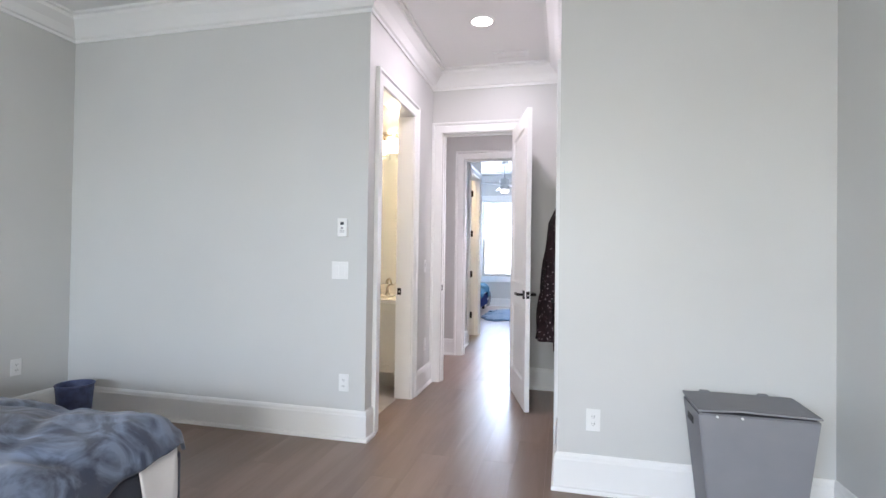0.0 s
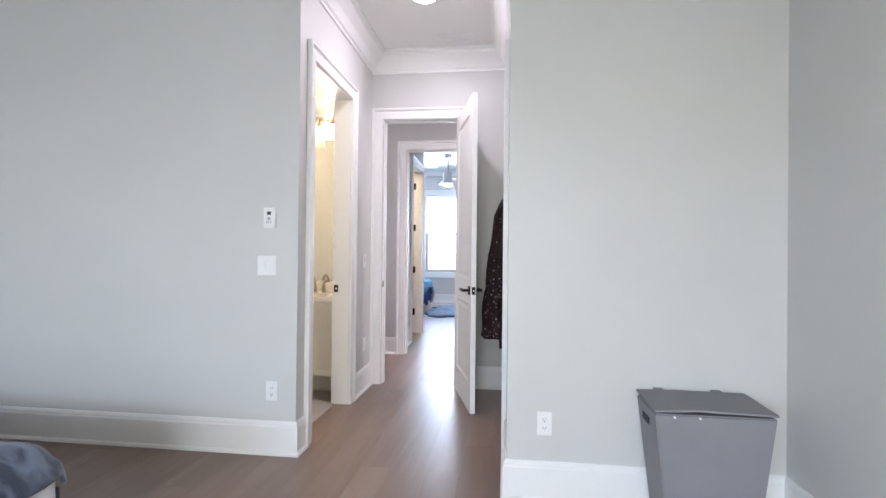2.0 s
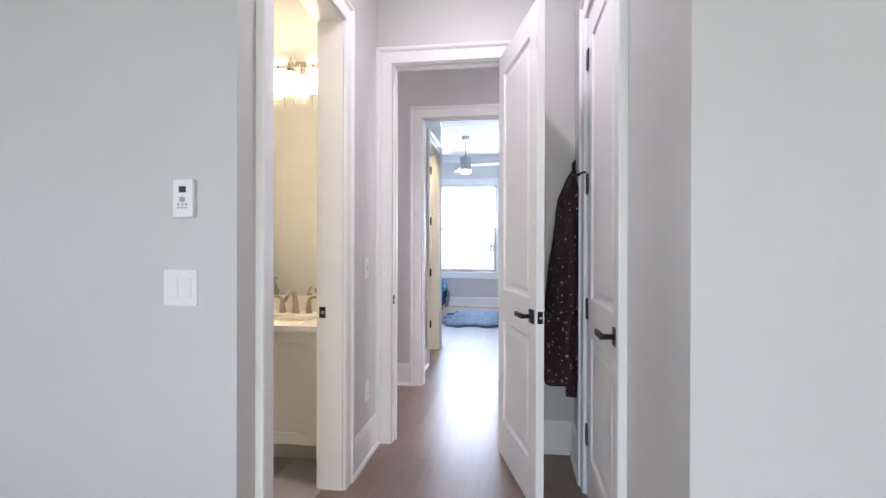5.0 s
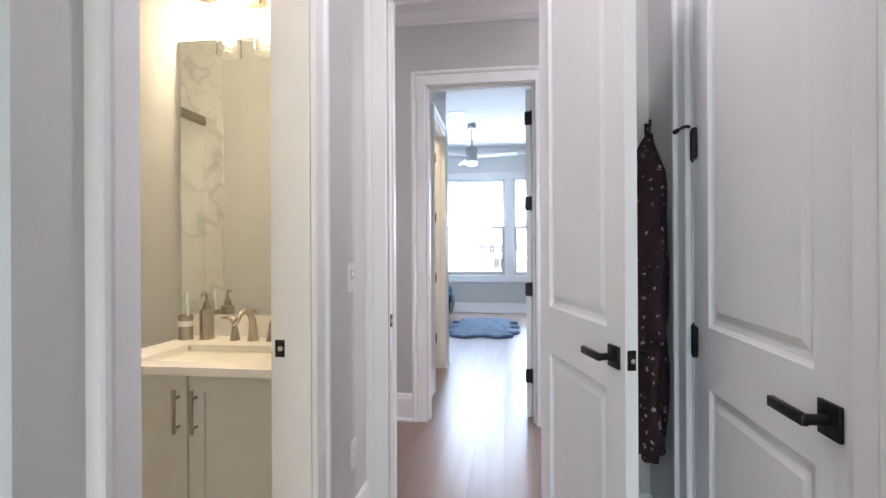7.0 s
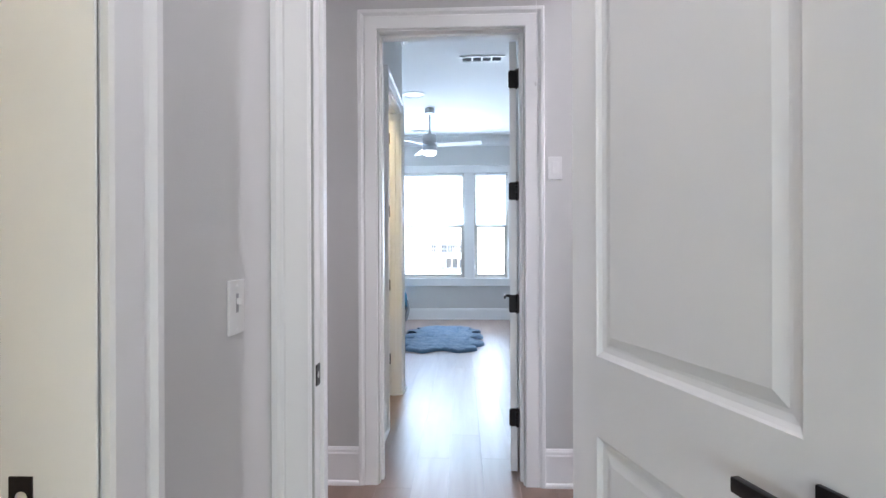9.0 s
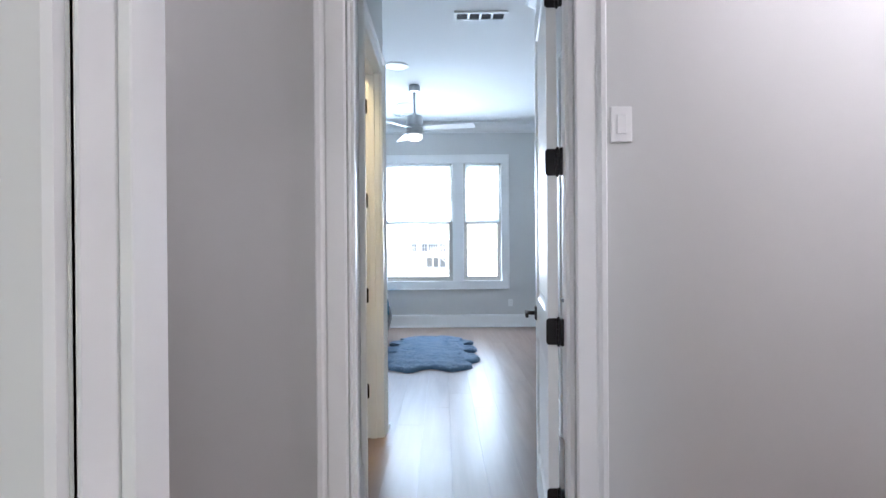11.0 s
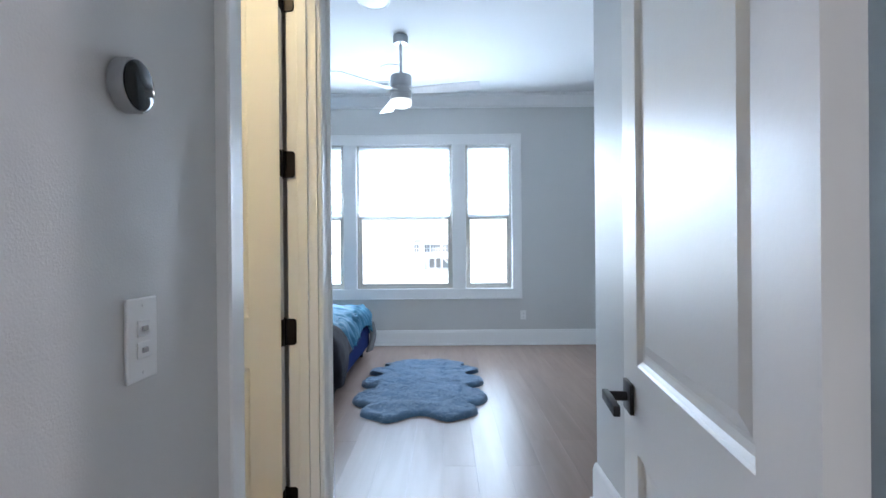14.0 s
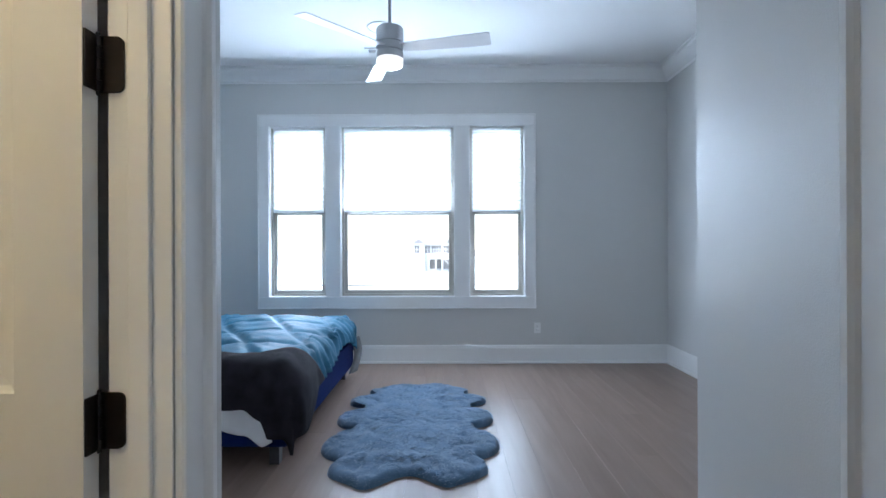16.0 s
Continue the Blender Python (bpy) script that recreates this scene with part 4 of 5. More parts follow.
def drape(x0, x1, y0, y1, top, near, foot, far, step=0.02, lift=0.010, quilt=0.0, seed=0.0, swell=0.04, r=0.12, seam=None, take=None, gather=0.0, span=None):
    """Cloth over a mattress. near(s), foot(t), far(s): how far it falls over those edges. seam(s): the line that one row of the
    weave follows; take 'below' or 'above' it. span: only where span(s, t) holds."""
    bm = bmesh.new()
    ni, no = max(4, int((x1 - x0) / step)), 22
    nb = 34 if seam else 0
    na = int((y1 - y0) / step) + 24
    cols = [(x0 + (x1 - x0) * i / ni, 0.0) for i in range(ni + 1)] + [(x1, (k + 1) / no) for k in range(no)]
    if not foot:
        cols = cols[:ni + 1]
    grid = []
    for s0, f in cols:
        row = []
        lo, hi = y0 - (near(s0) if near else 0), y1 + (far(s0) if far else 0)
        mid = seam(s0 + f * 0.385) if seam else lo
        ts = [lo + (mid - lo) * j / nb for j in range(nb)] + [mid + (hi - mid) * j / na for j in range(na + 1)]
        for t in ts:
            s = s0 + (f * foot(min(max(t, y0), y1)) if f else 0)
            dx, dy = max(0.0, s - x1), max(0.0, t - y1) - max(0.0, y0 - t)
            d = (dx ** 4 + abs(dy) ** 4) ** 0.25
            h = math.hypot(dx, dy)
            ux, uy = (dx / h, dy / h) if h else (0, 0)
            out = r * (1 - math.exp(-d / r))
            drop = max(0.0, d - out * 0.9)
            hang = ease(d / 0.16)
            w = lift * (ns(s * 2.6, t * 2.6, seed) + 0.5 * ns(s * 6.5, t * 6, seed + 4) + 0.34 * ns(s * 13, t * 12, seed + 7) * (1 - hang))
            e = min(x1 - s if foot else 9, t - y0 if near else 9, y1 - t if far else 9)
            puff = swell * ease((e + 0.05) / 0.45)
            if quilt:
                dip = 0.0
                for c in (s * 0.86 + 0.5 * t + 0.02 * math.sin(5 * t), t * 0.9 - 0.42 * s + 0.03 * math.sin(3 * s)):
                    k = abs(((c / quilt) % 1.0) - 0.5) * 2
                    dip = max(dip, math.exp(-((1 - k) / 0.16) ** 2))
                puff -= 0.028 * dip * (1 - 0.6 * hang)
            q = min(s, x1) - x1 + min(max(t, y0), y1) - y0
            g = gather * math.sin(58 * q + 5 * ns(s * 3, t * 3, seed)) * (0.4 + 0.6 * ns(q * 9, d * 4, seed + 2)) * ease((0.12 - e) / 0.2)
            fold = 0.016 * math.sin(9 * q + 2 * ns(s * 2, t * 2, seed)) * ease(drop / 0.25)
            push = fold + g * hang + w * hang
            px, py = min(s, x1) + ux * (out + push), min(max(t, y0), y1) + uy * (out + push)
            z = max(0.012, top + puff + (w + g) * (1 - hang) - drop)
            row.append(((px, py, z), s, t))
        grid.append(row)
    rows = range(nb + na)
    if take == "below":
        rows = range(nb)
    elif take == "above":
        rows = range(nb, nb + na)
    made = {}

    def vert(i, j):
        if (i, j) not in made:
            made[i, j] = bm.verts.new(grid[i][j][0])
        return made[i, j]
    for i in range(len(cols) - 1):
        for j in rows:
            if span is None or span(grid[i][j][1], grid[i][j][2]):
                bm.faces.new((vert(i, j), vert(i + 1, j), vert(i + 1, j + 1), vert(i, j + 1)))
    return bm


def cloth(name, bm, material, parent, label="", thick=0.015):
    ob = part(name, bm, material, parent, label, True)
    for p in ob.data.polygons:
        p.use_smooth = True
    m = ob.modifiers.new("thickness", "SOLIDIFY")
    m.thickness, m.offset = thick, -1
    return ob


def bed(label, x0, x1, y0, y1, base, rail_z, top):
    b = thing("bed", label, "bed", "", "", (0, 0, 0))
    part("side_rail", boxes((x0, x1, y0, y0 + 0.05, rail_z[0], rail_z[1]), bevel=0.012), base, b)
    part("side_rail", boxes((x0, x1, y1 - 0.05, y1, rail_z[0], rail_z[1]), bevel=0.012), base, b)
    part("foot_rail", boxes((x1 - 0.05, x1, y0 + 0.05, y1 - 0.05, rail_z[0], rail_z[1]), bevel=0.012), base, b)
    part("platform", boxes((x0, x1 - 0.05, y0 + 0.05, y1 - 0.05, rail_z[0] + 0.03, rail_z[1] - 0.04)), base, b)
    for lx in (x0 + 0.05, x1 - 0.12):
        for ly in (y0 + 0.05, y1 - 0.12):
            part("leg", boxes((lx, lx + 0.06, ly, ly + 0.06, 0.0, rail_z[0] + 0.02), bevel=0.004), M_DARKPLASTIC, b, "black block leg")
    part("mattress", boxes((x0 + 0.02, x1 - 0.03, y0 + 0.03, y1 - 0.03, rail_z[1] - 0.05, top - 0.035), bevel=0.04), M_SHEET, b, "white mattress")
    part("headboard", boxes((x0 - 0.08, x0, y0 - 0.02, y1 + 0.02, 0.0, 1.05), bevel=0.025), base, b)
    return b


bed("blue upholstered bed beneath a rumpled comforter", -3.82, -1.76, 10.54, 12.60, M_BLUEUP, (0.12, 0.37), 0.585)
com = thing("comforter", "teal quilted comforter with charcoal plush edge, over a bed", "comforter", "", "", (0, 0, 0))
NEAR = ((-2.35, 0.335), (-2.00, 0.385), (-1.89, 0.455), (-1.83, 0.57))
FOOT = ((10.62, 0.57), (10.92, 0.42), (11.58, 0.33), (12.08, 0.295), (12.33, 0.33), (12.54, 0.47))


def near_hem(s):
    return between(s, NEAR) + 0.008 * math.sin(11 * s)


def foot_hem(t):
    return between(t, FOOT) + 0.006 * math.sin(13 * t)


def seam_line(s):
    # edge of the plush: along the mattress edge, then climbing round the foot
    return 10.68 + 0.02 * math.sin(3.1 * s + 0.6) + max(0.0, s + 1.96) * 0.95


FOLDED = dict(seed=2.0, swell=0.055, r=0.155, seam=seam_line)
cloth("cover", drape(-3.65, -1.84, 10.62, 12.54, 0.612, near_hem, foot_hem, lambda s: 0.45, 0.02, 0.022, 0.40, take="above", gather=0.034, **FOLDED), M_TEAL, com, "teal quilted satin cover")
cloth("plush_edge", drape(-3.65, -1.84, 10.62, 12.54, 0.617, near_hem, foot_hem, lambda s: 0.45, 0.02, 0.022, 0.0, take="below", gather=0.0, **FOLDED), M_CHAR, com, "charcoal plush lining", 0.022)
# Corner of the plush lining, its lit look painted as a lighter grey.
bm = bmesh.new()
rows = []
for k in range(13):
    f = k / 12
    z = 0.40 - 0.34 * f
    rows.append([bm.verts.new((-1.755 + 0.05 * u + 0.025 * math.sin(4 * f), 12.46 + 0.12 * u * (1 - 0.3 * f) + 0.02 * math.sin(5 * u + 3 * f), z + 0.03 * u - 0.02 * u * u)) for u in [j / 8 for j in range(9)]])
for a, c in zip(rows, rows[1:]):
    for j in range(8):
        bm.faces.new((a[j], a[j + 1], c[j + 1], c[j]))
cloth("lining_corner", bm, M_LITLINING, com, "plush lining hanging at the corner, in a lit grey tone", 0.012)
sh = thing("bed_sheet", "white sheet hanging below the comforter", "sheet", "", "", (0, 0, 0))
cloth("sheet", drape(-3.6, -1.84, 10.615, 12.48, 0.560, lambda s: near_hem(min(s, -1.90)) + 0.025 * (0.6 + math.sin(9 * s)) + 0.035 * ease((s + 2.3) / 0.2) * ease((-1.80 - s) / 0.1), None, None,
                     0.02, 0.006, 0, 7.0, swell=0.02, r=0.10, span=lambda s, t: t < 10.88), M_SHEET, sh, "", 0.004)

bed("navy upholstered bed under a plush comforter", -3.66, -1.66, 1.10, 2.75, M_NAVY, (0.10, 0.36), 0.50)
com = thing("comforter", "blue-grey crushed velvet comforter with white lining", "comforter", "", "", (0, 0, 0))
FOOT1 = ((1.10, 0.50), (1.9, 0.44), (2.25, 0.36), (2.45, 0.29), (2.60, 0.25))
cloth("cover", drape(-3.5, -1.765, 1.10, 2.66, 0.535, lambda s: 0.34, lambda t: between(t, FOOT1), lambda s: between(s, ((-2.6, 0.36), (-1.79, 0.25))), 0.02, 0.018, 0.55, 5.0, swell=0.085, r=0.18, gather=0.005),
      M_VELVET, com, "crushed velvet cover")
cloth("lining", drape(-2.4, -1.735, 2.2, 2.68, 0.475, None, lambda t: between(t, ((2.45, 0.16), (2.56, 0.44), (2.68, 0.50))), lambda s: 0.34, 0.012, 0.006, 0, 8.0, swell=0.0, r=0.11,
                      span=lambda s, t: s > -1.84 and t > 2.50), M_SHEET, com, "white lining turned out at the corner", 0.006)

# ---------------------------------------------------------------- rug
def rug():
    """Hide-shaped plush rug: lobed sides, hollowed near edge."""
    t = thing("rug", "blue-grey faux fur rug with scalloped edge", "rug", "", "", (-1.068, 11.26, 0.0))
    n = 900
    pts = []
    for k in range(n):
        a = 2 * math.pi * k / n
        c, s = math.cos(a), math.sin(a)
        p = 3.6
        r = (abs(c / 0.395) ** p + abs(s / 0.97) ** p) ** (-1 / p)
        x, y = r * c, r * s
        side = ease((abs(x) - 0.26) / 0.14)
        y1 = y + (0.03 if x < 0 else 0.0)
        lobe = max(max(0.0, 1 - ((y1 - c0) / h0) ** 2) ** 0.42 for c0, h0 in ((0.83, 0.092), (0.53, 0.140), (0.10, 0.190), (-0.40, 0.190), (-0.775, 0.110)))
        x += math.copysign(side * (0.205 * lobe - 0.03), x)
        if y < 0:
            hollow = math.cos(math.pi * (x - 0.02) / 0.56) ** 2 if abs(x - 0.02) < 0.28 else 0.0
            y += (0.20 * hollow - 0.05) * min(1, (-y) / 0.8) ** 2
        else:
            y += 0.02 * math.sin(14 * x) * min(1, y / 0.8)
        pts.append((x, y))

    def pile(f, x, y):
        e = min(1.0, (1 - f) * math.hypot(x, y) / max(f, 0.05) / 0.06)
        return 0.048 * math.sqrt(max(0.0, 1 - (1 - e) ** 2)) + (0.012 * ns(x * 7, y * 7) - 0.022 * max(0.0, 0.16 - abs(ns(x * 6 + 2, y * 9, 8))) / 0.16 * max(0.0, ns(x * 3, y * 3, 1) + 0.35) + 0.006 * ns(x * 22, y * 20, 3)) * e
    levels_f = [1.0, 0.995, 0.985, 0.97, 0.95, 0.925, 0.90] + [0.87 - 0.87 * k / 26 for k in range(27)]
    rings = len(levels_f) - 1
    bm = bmesh.new()
    rows = []
    for q in range(rings + 1):
        f = levels_f[q]
        row = []
        for k, (x, y) in enumerate(pts):
            X, Y = x * f, y * f
            h = pile(f, X, Y)
            row.append(bm.verts.new((X, Y, max(0.001, h))))
        rows.append(row)
    for a, b in zip(rows[:-1], rows[1:-1]):
        for k in range(n):
            bm.faces.new((a[k], a[(k + 1) % n], b[(k + 1) % n], b[k]))
    bm.faces.new(rows[-2])
    for v in rows[-1]:
        bm.verts.remove(v)
    body = part("hide", bm, M_FUR, t, "", True)
    # pile: short leaning tufts, laid in combed drifts
    rnd = random.Random(4)
    verts, faces = [], []
    for _ in range(52000):
        k = rnd.randrange(n)
        f = math.sqrt(rnd.random())
        if rnd.random() > (math.hypot(*pts[k]) / 1.05) ** 2:
            continue
        x, y = pts[k][0] * f, pts[k][1] * f
        h = pile(f, x, y)
        ang = 4.5 * ns(x * 3.5, y * 3.5, 6) + rnd.uniform(-0.7, 0.7)
        ln = rnd.uniform(0.022, 0.042) * (1.0 if f < 0.88 else 0.35)
        dx, dy = math.cos(ang) * ln, math.sin(ang) * ln
        wx, wy = -math.sin(ang) * 0.004, math.cos(ang) * 0.004
        if f > 0.93:
            dx, dy = dx + pts[k][0] * 0.006, dy + pts[k][1] * 0.006
        b = len(verts)
        up = rnd.uniform(0.000, 0.003) if f < 0.93 else 0.0
        verts += [(x - wx, y - wy, h - 0.002), (x + wx, y + wy, h - 0.002), (x + dx * 0.5, y + dy * 0.5, h + up), (x + dx, y + dy, max(0.002, h + up * 0.3))]
        faces += [(b + 1, b, b + 2), (b + 3, b + 1, b + 2), (b + 2, b, b + 3)]
    me = bpy.data.meshes.new("fur")
    me.from_pydata(verts, [], faces)
    me.materials.append(M_FUR)
    # the pile lies along the hide and shades with it
    me.normals_split_custom_set_from_vertices([Vector((rnd.uniform(-0.6, 0.6) + 0.5 * ns(v[0] * 9, v[1] * 7, 2), rnd.uniform(-0.6, 0.6) + 0.5 * ns(v[0] * 8, v[1] * 9, 5), 1)).normalized() for v in verts])
    tagged(new("fur", me), kind="stuff").parent = t


rug()

# ---------------------------------------------------------------- first bedroom: hamper and basket
ham = thing("laundry_hamper", "grey lidded laundry hamper tapering to its foot", "hamper", "", "", (0.812, 3.45, 0.0))


def tapered(bm, w0, d0, w1, d1, z0, z1):
    lo = [bm.verts.new((sx * w0 / 2, sy * d0 / 2, z0)) for sx, sy in ((-1, -1), (1, -1), (1, 1), (-1, 1))]
    hi = [bm.verts.new((sx * w1 / 2, sy * d1 / 2, z1)) for sx, sy in ((-1, -1), (1, -1), (1, 1), (-1, 1))]
    for k in range(4):
        bm.faces.new((lo[k], lo[(k + 1) % 4], hi[(k + 1) % 4], hi[k]))
    bm.faces.new(lo)
    bm.faces.new(hi)
    return bm


bm = tapered(bmesh.new(), 0.36, 0.24, 0.48, 0.30, 0.0, 0.555)
bmesh.ops.bevel(bm, geom=[e for e in bm.edges], offset=0.006, segments=2, affect="EDGES")
part("body", bm, M_HAMPER, ham, "", True)
# A dark sheet on the closed body paints the shade under the lid.
part("mouth_shade", boxes((-0.225, 0.225, -0.14, 0.135, 0.553, 0.560)), M_GAPSHADE, ham, "dark sheet for the shade under the lid")
bm = bmesh.new()
nl = 14
rows = []
for k in range(nl + 1):
    x = -0.243 + 0.486 * k / nl
    sag = 0.005 * math.sin(math.pi * k / nl) + 0.004 * math.exp(-((k - 5) / 1.5) ** 2)
    rows.append([bm.verts.new(c) for c in ((x, -0.152, 0.562 + sag), (x, 0.150, 0.570 + sag * 0.4), (x, 0.150, 0.578 + sag * 0.4), (x, -0.152, 0.570 + sag))])
for a, b in zip(rows, rows[1:]):
    for j in range(4):
        bm.faces.new((a[j], a[(j + 1) % 4], b[(j + 1) % 4], b[j]))
bm.faces.new(rows[0])
bm.faces.new(rows[-1])
part("lid", bm, M_HAMPER, ham, "slightly bowed lid")
for x in (-0.165, -0.065):
    part("rivet", cyl(bmesh.new(), (x, -0.158, 0.545), (x, -0.148, 0.545), 0.005, n=12), M_PLATE, ham, "small white rivet")
for x in (-0.14, 0.12):
    part("lid_tab", boxes((x - 0.022, x + 0.022, 0.145, 0.168, 0.572, 0.585), bevel=0.003), M_HAMPER, ham)
# The hole is a dark patch on the side, its shade painted.
part("hand_hole_shade", boxes((-0.2405, -0.2375, -0.05, 0.05, 0.475, 0.505), bevel=0.001), M_GAPSHADE, ham, "dark patch for the shade in the hand hole")
bas = thing("waste_basket", "dark blue round waste basket by the wall", "waste basket", "", "", (-3.37, 3.68, 0.0))
part("bucket", lathe(((0.088, 0), (0.092, 0.003), (0.116, 0.295), (0.110, 0.295), (0.086, 0.012), (0.002, 0.012)), 32), M_BINBLUE, bas, "", True)
part("rim", tube([(0.116 * math.cos(2 * math.pi * k / 32), 0.116 * math.sin(2 * math.pi * k / 32), 0.297) for k in range(33)], 0.006, 8), M_BINBLUE, bas, "", True)


# ---------------------------------------------------------------- hall: coat on its hook
coat = thing("coat", "dark floral coat hanging behind the door", "coat", "", "", (-0.088, D1 - 0.085, 0.0))


def garment(levels, n=36, seed=0.0):
    bm = bmesh.new()
    rows = []
    for z, cx, cy, rx, ry in levels:
        row = []
        for k in range(n):
            a = 2 * math.pi * k / n
            f = 1 + 0.12 * math.sin(5 * a + 6 * ns(0, z * 2, seed)) + 0.18 * ns(math.cos(a) * 2, math.sin(a) * 2 + z * 2.5, seed)
            row.append(bm.verts.new((cx + rx * f * math.cos(a), cy + ry * f * math.sin(a), z)))
        rows.append(row)
    for a, b in zip(rows, rows[1:]):
        for k in range(n):
            bm.faces.new((a[k], a[(k + 1) % n], b[(k + 1) % n], b[k]))
    bm.faces.new(rows[0])
    bm.faces.new(rows[-1])
    return bm


def levels(points, m=40):
    out = []
    for k in range(m + 1):
        z = points[0][0] + (points[-1][0] - points[0][0]) * k / m
        for p, q in zip(points, points[1:]):
            if p[0] >= z >= q[0]:
                f = (p[0] - z) / (p[0] - q[0])
                out.append((z, *[p[j] + (q[j] - p[j]) * f for j in range(1, 5)]))
                break
    return out


part("body", garment(levels(((1.735, 0.035, 0.035, 0.012, 0.010), (1.69, 0.03, 0.03, 0.035, 0.03), (1.55, 0.000, -0.05, 0.064, 0.11), (1.2, -0.028, -0.09, 0.084, 0.16), (0.8, -0.048, -0.10, 0.102, 0.17),
                                 (0.50, -0.058, -0.10, 0.108, 0.162)))), M_COAT, coat, "", True)
part("sleeve", garment(levels(((1.52, 0.055, -0.02, 0.03, 0.03), (1.2, 0.060, -0.035, 0.038, 0.036), (0.7, 0.035, -0.03, 0.040, 0.035), (0.385, 0.02, -0.02, 0.038, 0.030))), 24, 3.0), M_COAT, coat, "", True)
part("loop", tube([(0.035, 0.04, 1.73), (0.037, 0.046, 1.77), (0.039, 0.05, 1.745)], 0.004, 6), M_DARKPLASTIC, coat)
hook = thing("coat_hook", "small black wall hook", "hook", "", "", (-0.052, D1, 1.765))
part("back_plate", boxes((-0.012, 0.012, -0.005, 0, -0.025, 0.025), bevel=0.002), M_BLACK, hook)
part("arm", tube([(0, -0.004, 0.0), (0, -0.03, -0.006), (0, -0.045, 0.008), (0, -0.048, 0.03)], 0.0055, 8), M_BLACK, hook, "", True)

# ---------------------------------------------------------------- bathroom
van = thing("vanity_cabinet", "off-white shaker vanity with two doors", "vanity", "", "", (0, 0, 0))
part("carcass", boxes((-2.155, HL - 0.145, 5.037, BW - 0.01, 0.20, 0.815), bevel=0.002), M_CAB, van)
part("toe_board", boxes((-2.12, HL - 0.15, 5.30, BW - 0.03, 0.0, 0.20)), M_CAB, van)
for a, b, hx in ((-2.152, -1.779, -1.809), (-1.773, -1.445, -1.741)):
    bm = bmesh.new()
    prev = None
    for ins, yy in ((0, 5.035), (0, 5.017), (0.002, 5.015), (0.058, 5.015), (0.061, 5.025)):
        cur = [bm.verts.new(c) for c in ((a + ins, yy, 0.205 + ins), (b - ins, yy, 0.205 + ins), (b - ins, yy, 0.811 - ins), (a + ins, yy, 0.811 - ins))]
        if prev:
            for k in range(4):
                bm.faces.new((prev[k], prev[(k + 1) % 4], cur[(k + 1) % 4], cur[k]))
        else:
            bm.faces.new(cur)
        prev = cur
    bm.faces.new(prev)
    d = part("cabinet_door", bm, M_CAB, van)
    bm = cyl(bmesh.new(), (hx, 4.985, 0.612), (hx, 4.985, 0.765), 0.0065, n=14)
    cyl(bm, (hx, 4.985, 0.630), (hx, 5.016, 0.630), 0.0048, n=10)
    cyl(bm, (hx, 4.985, 0.735), (hx, 5.016, 0.735), 0.0048, n=10)
    part("bar_pull", bm, M_NICKEL, d, "brushed nickel bar pull", True)
top = thing("countertop", "white quartz vanity top with backsplash and sink", "countertop", "", "", (0, 0, 0))
bm = bmesh.new()
EDGE = ((-2.17, 4.99), (HL - 0.142, 4.99), (HL - 0.142, BW - 0.002), (-2.17, BW - 0.002))
HOLE = ((-2.025, 5.075), (-1.575, 5.075), (-1.575, 5.385), (-2.025, 5.385))
corner = {}
for ring, pts in (("edge", EDGE), ("hole", HOLE)):
    for z in (0.816, 0.845):
        corner[ring, z] = [bm.verts.new((x, y, z)) for x, y in pts]
for k in range(4):
    j = (k + 1) % 4
    for z in (0.816, 0.845):
        bm.faces.new((corner["edge", z][k], corner["edge", z][j], corner["hole", z][j], corner["hole", z][k]))
    for ring in ("edge", "hole"):
        bm.faces.new((corner[ring, 0.816][k], corner[ring, 0.816][j], corner[ring, 0.845][j], corner[ring, 0.845][k]))
bmesh.ops.bevel(bm, geom=[e for e in bm.edges if abs(e.verts[0].co.z - e.verts[1].co.z) > 0.01], offset=0.008, segments=3, profile=0.5, affect="EDGES")
part("slab", bm, M_QUARTZ, top)
part("backsplash", boxes((-2.17, HL - 0.142, BW - 0.022, BW - 0.002, 0.846, 0.945), bevel=0.002), M_QUARTZ, top)
bm = bmesh.new()
rows = []
for z, ins in ((0.8155, -0.024), (0.806, -0.004), (0.76, 0.006), (0.715, 0.035), (0.705, 0.08)):
    rows.append([bm.verts.new((x, y, z)) for x, y in ((-2.025 + ins, 5.075 + ins), (-1.575 - ins, 5.075 + ins), (-1.575 - ins, 5.385 - ins), (-2.025 + ins, 5.385 - ins))])
for a, b in zip(rows, rows[1:]):
    for k in range(4):
        bm.faces.new((a[k], a[(k + 1) % 4], b[(k + 1) % 4], b[k]))
bm.faces.new(rows[-1])
part("basin", bm, M_PORCELAIN, top, "white undermount basin", True)
fau = thing("faucet", "brushed nickel widespread faucet with arched spout", "faucet", "", "", (-1.795, 5.505, 0.845))
arc = [(0, 0, 0.0), (0, 0, 0.05), (0, -0.006, 0.095), (0, -0.030, 0.130), (0, -0.070, 0.144), (0, -0.108, 0.132), (0, -0.136, 0.104), (0, -0.146, 0.088)]
bm = tube(arc, [0.024, 0.019, 0.016, 0.0145, 0.013, 0.012, 0.011, 0.010], 14)
cyl(bm, (0, 0, 0), (0, 0, 0.012), 0.026, n=20)
part("spout", bm, M_NICKEL, fau, "", True)
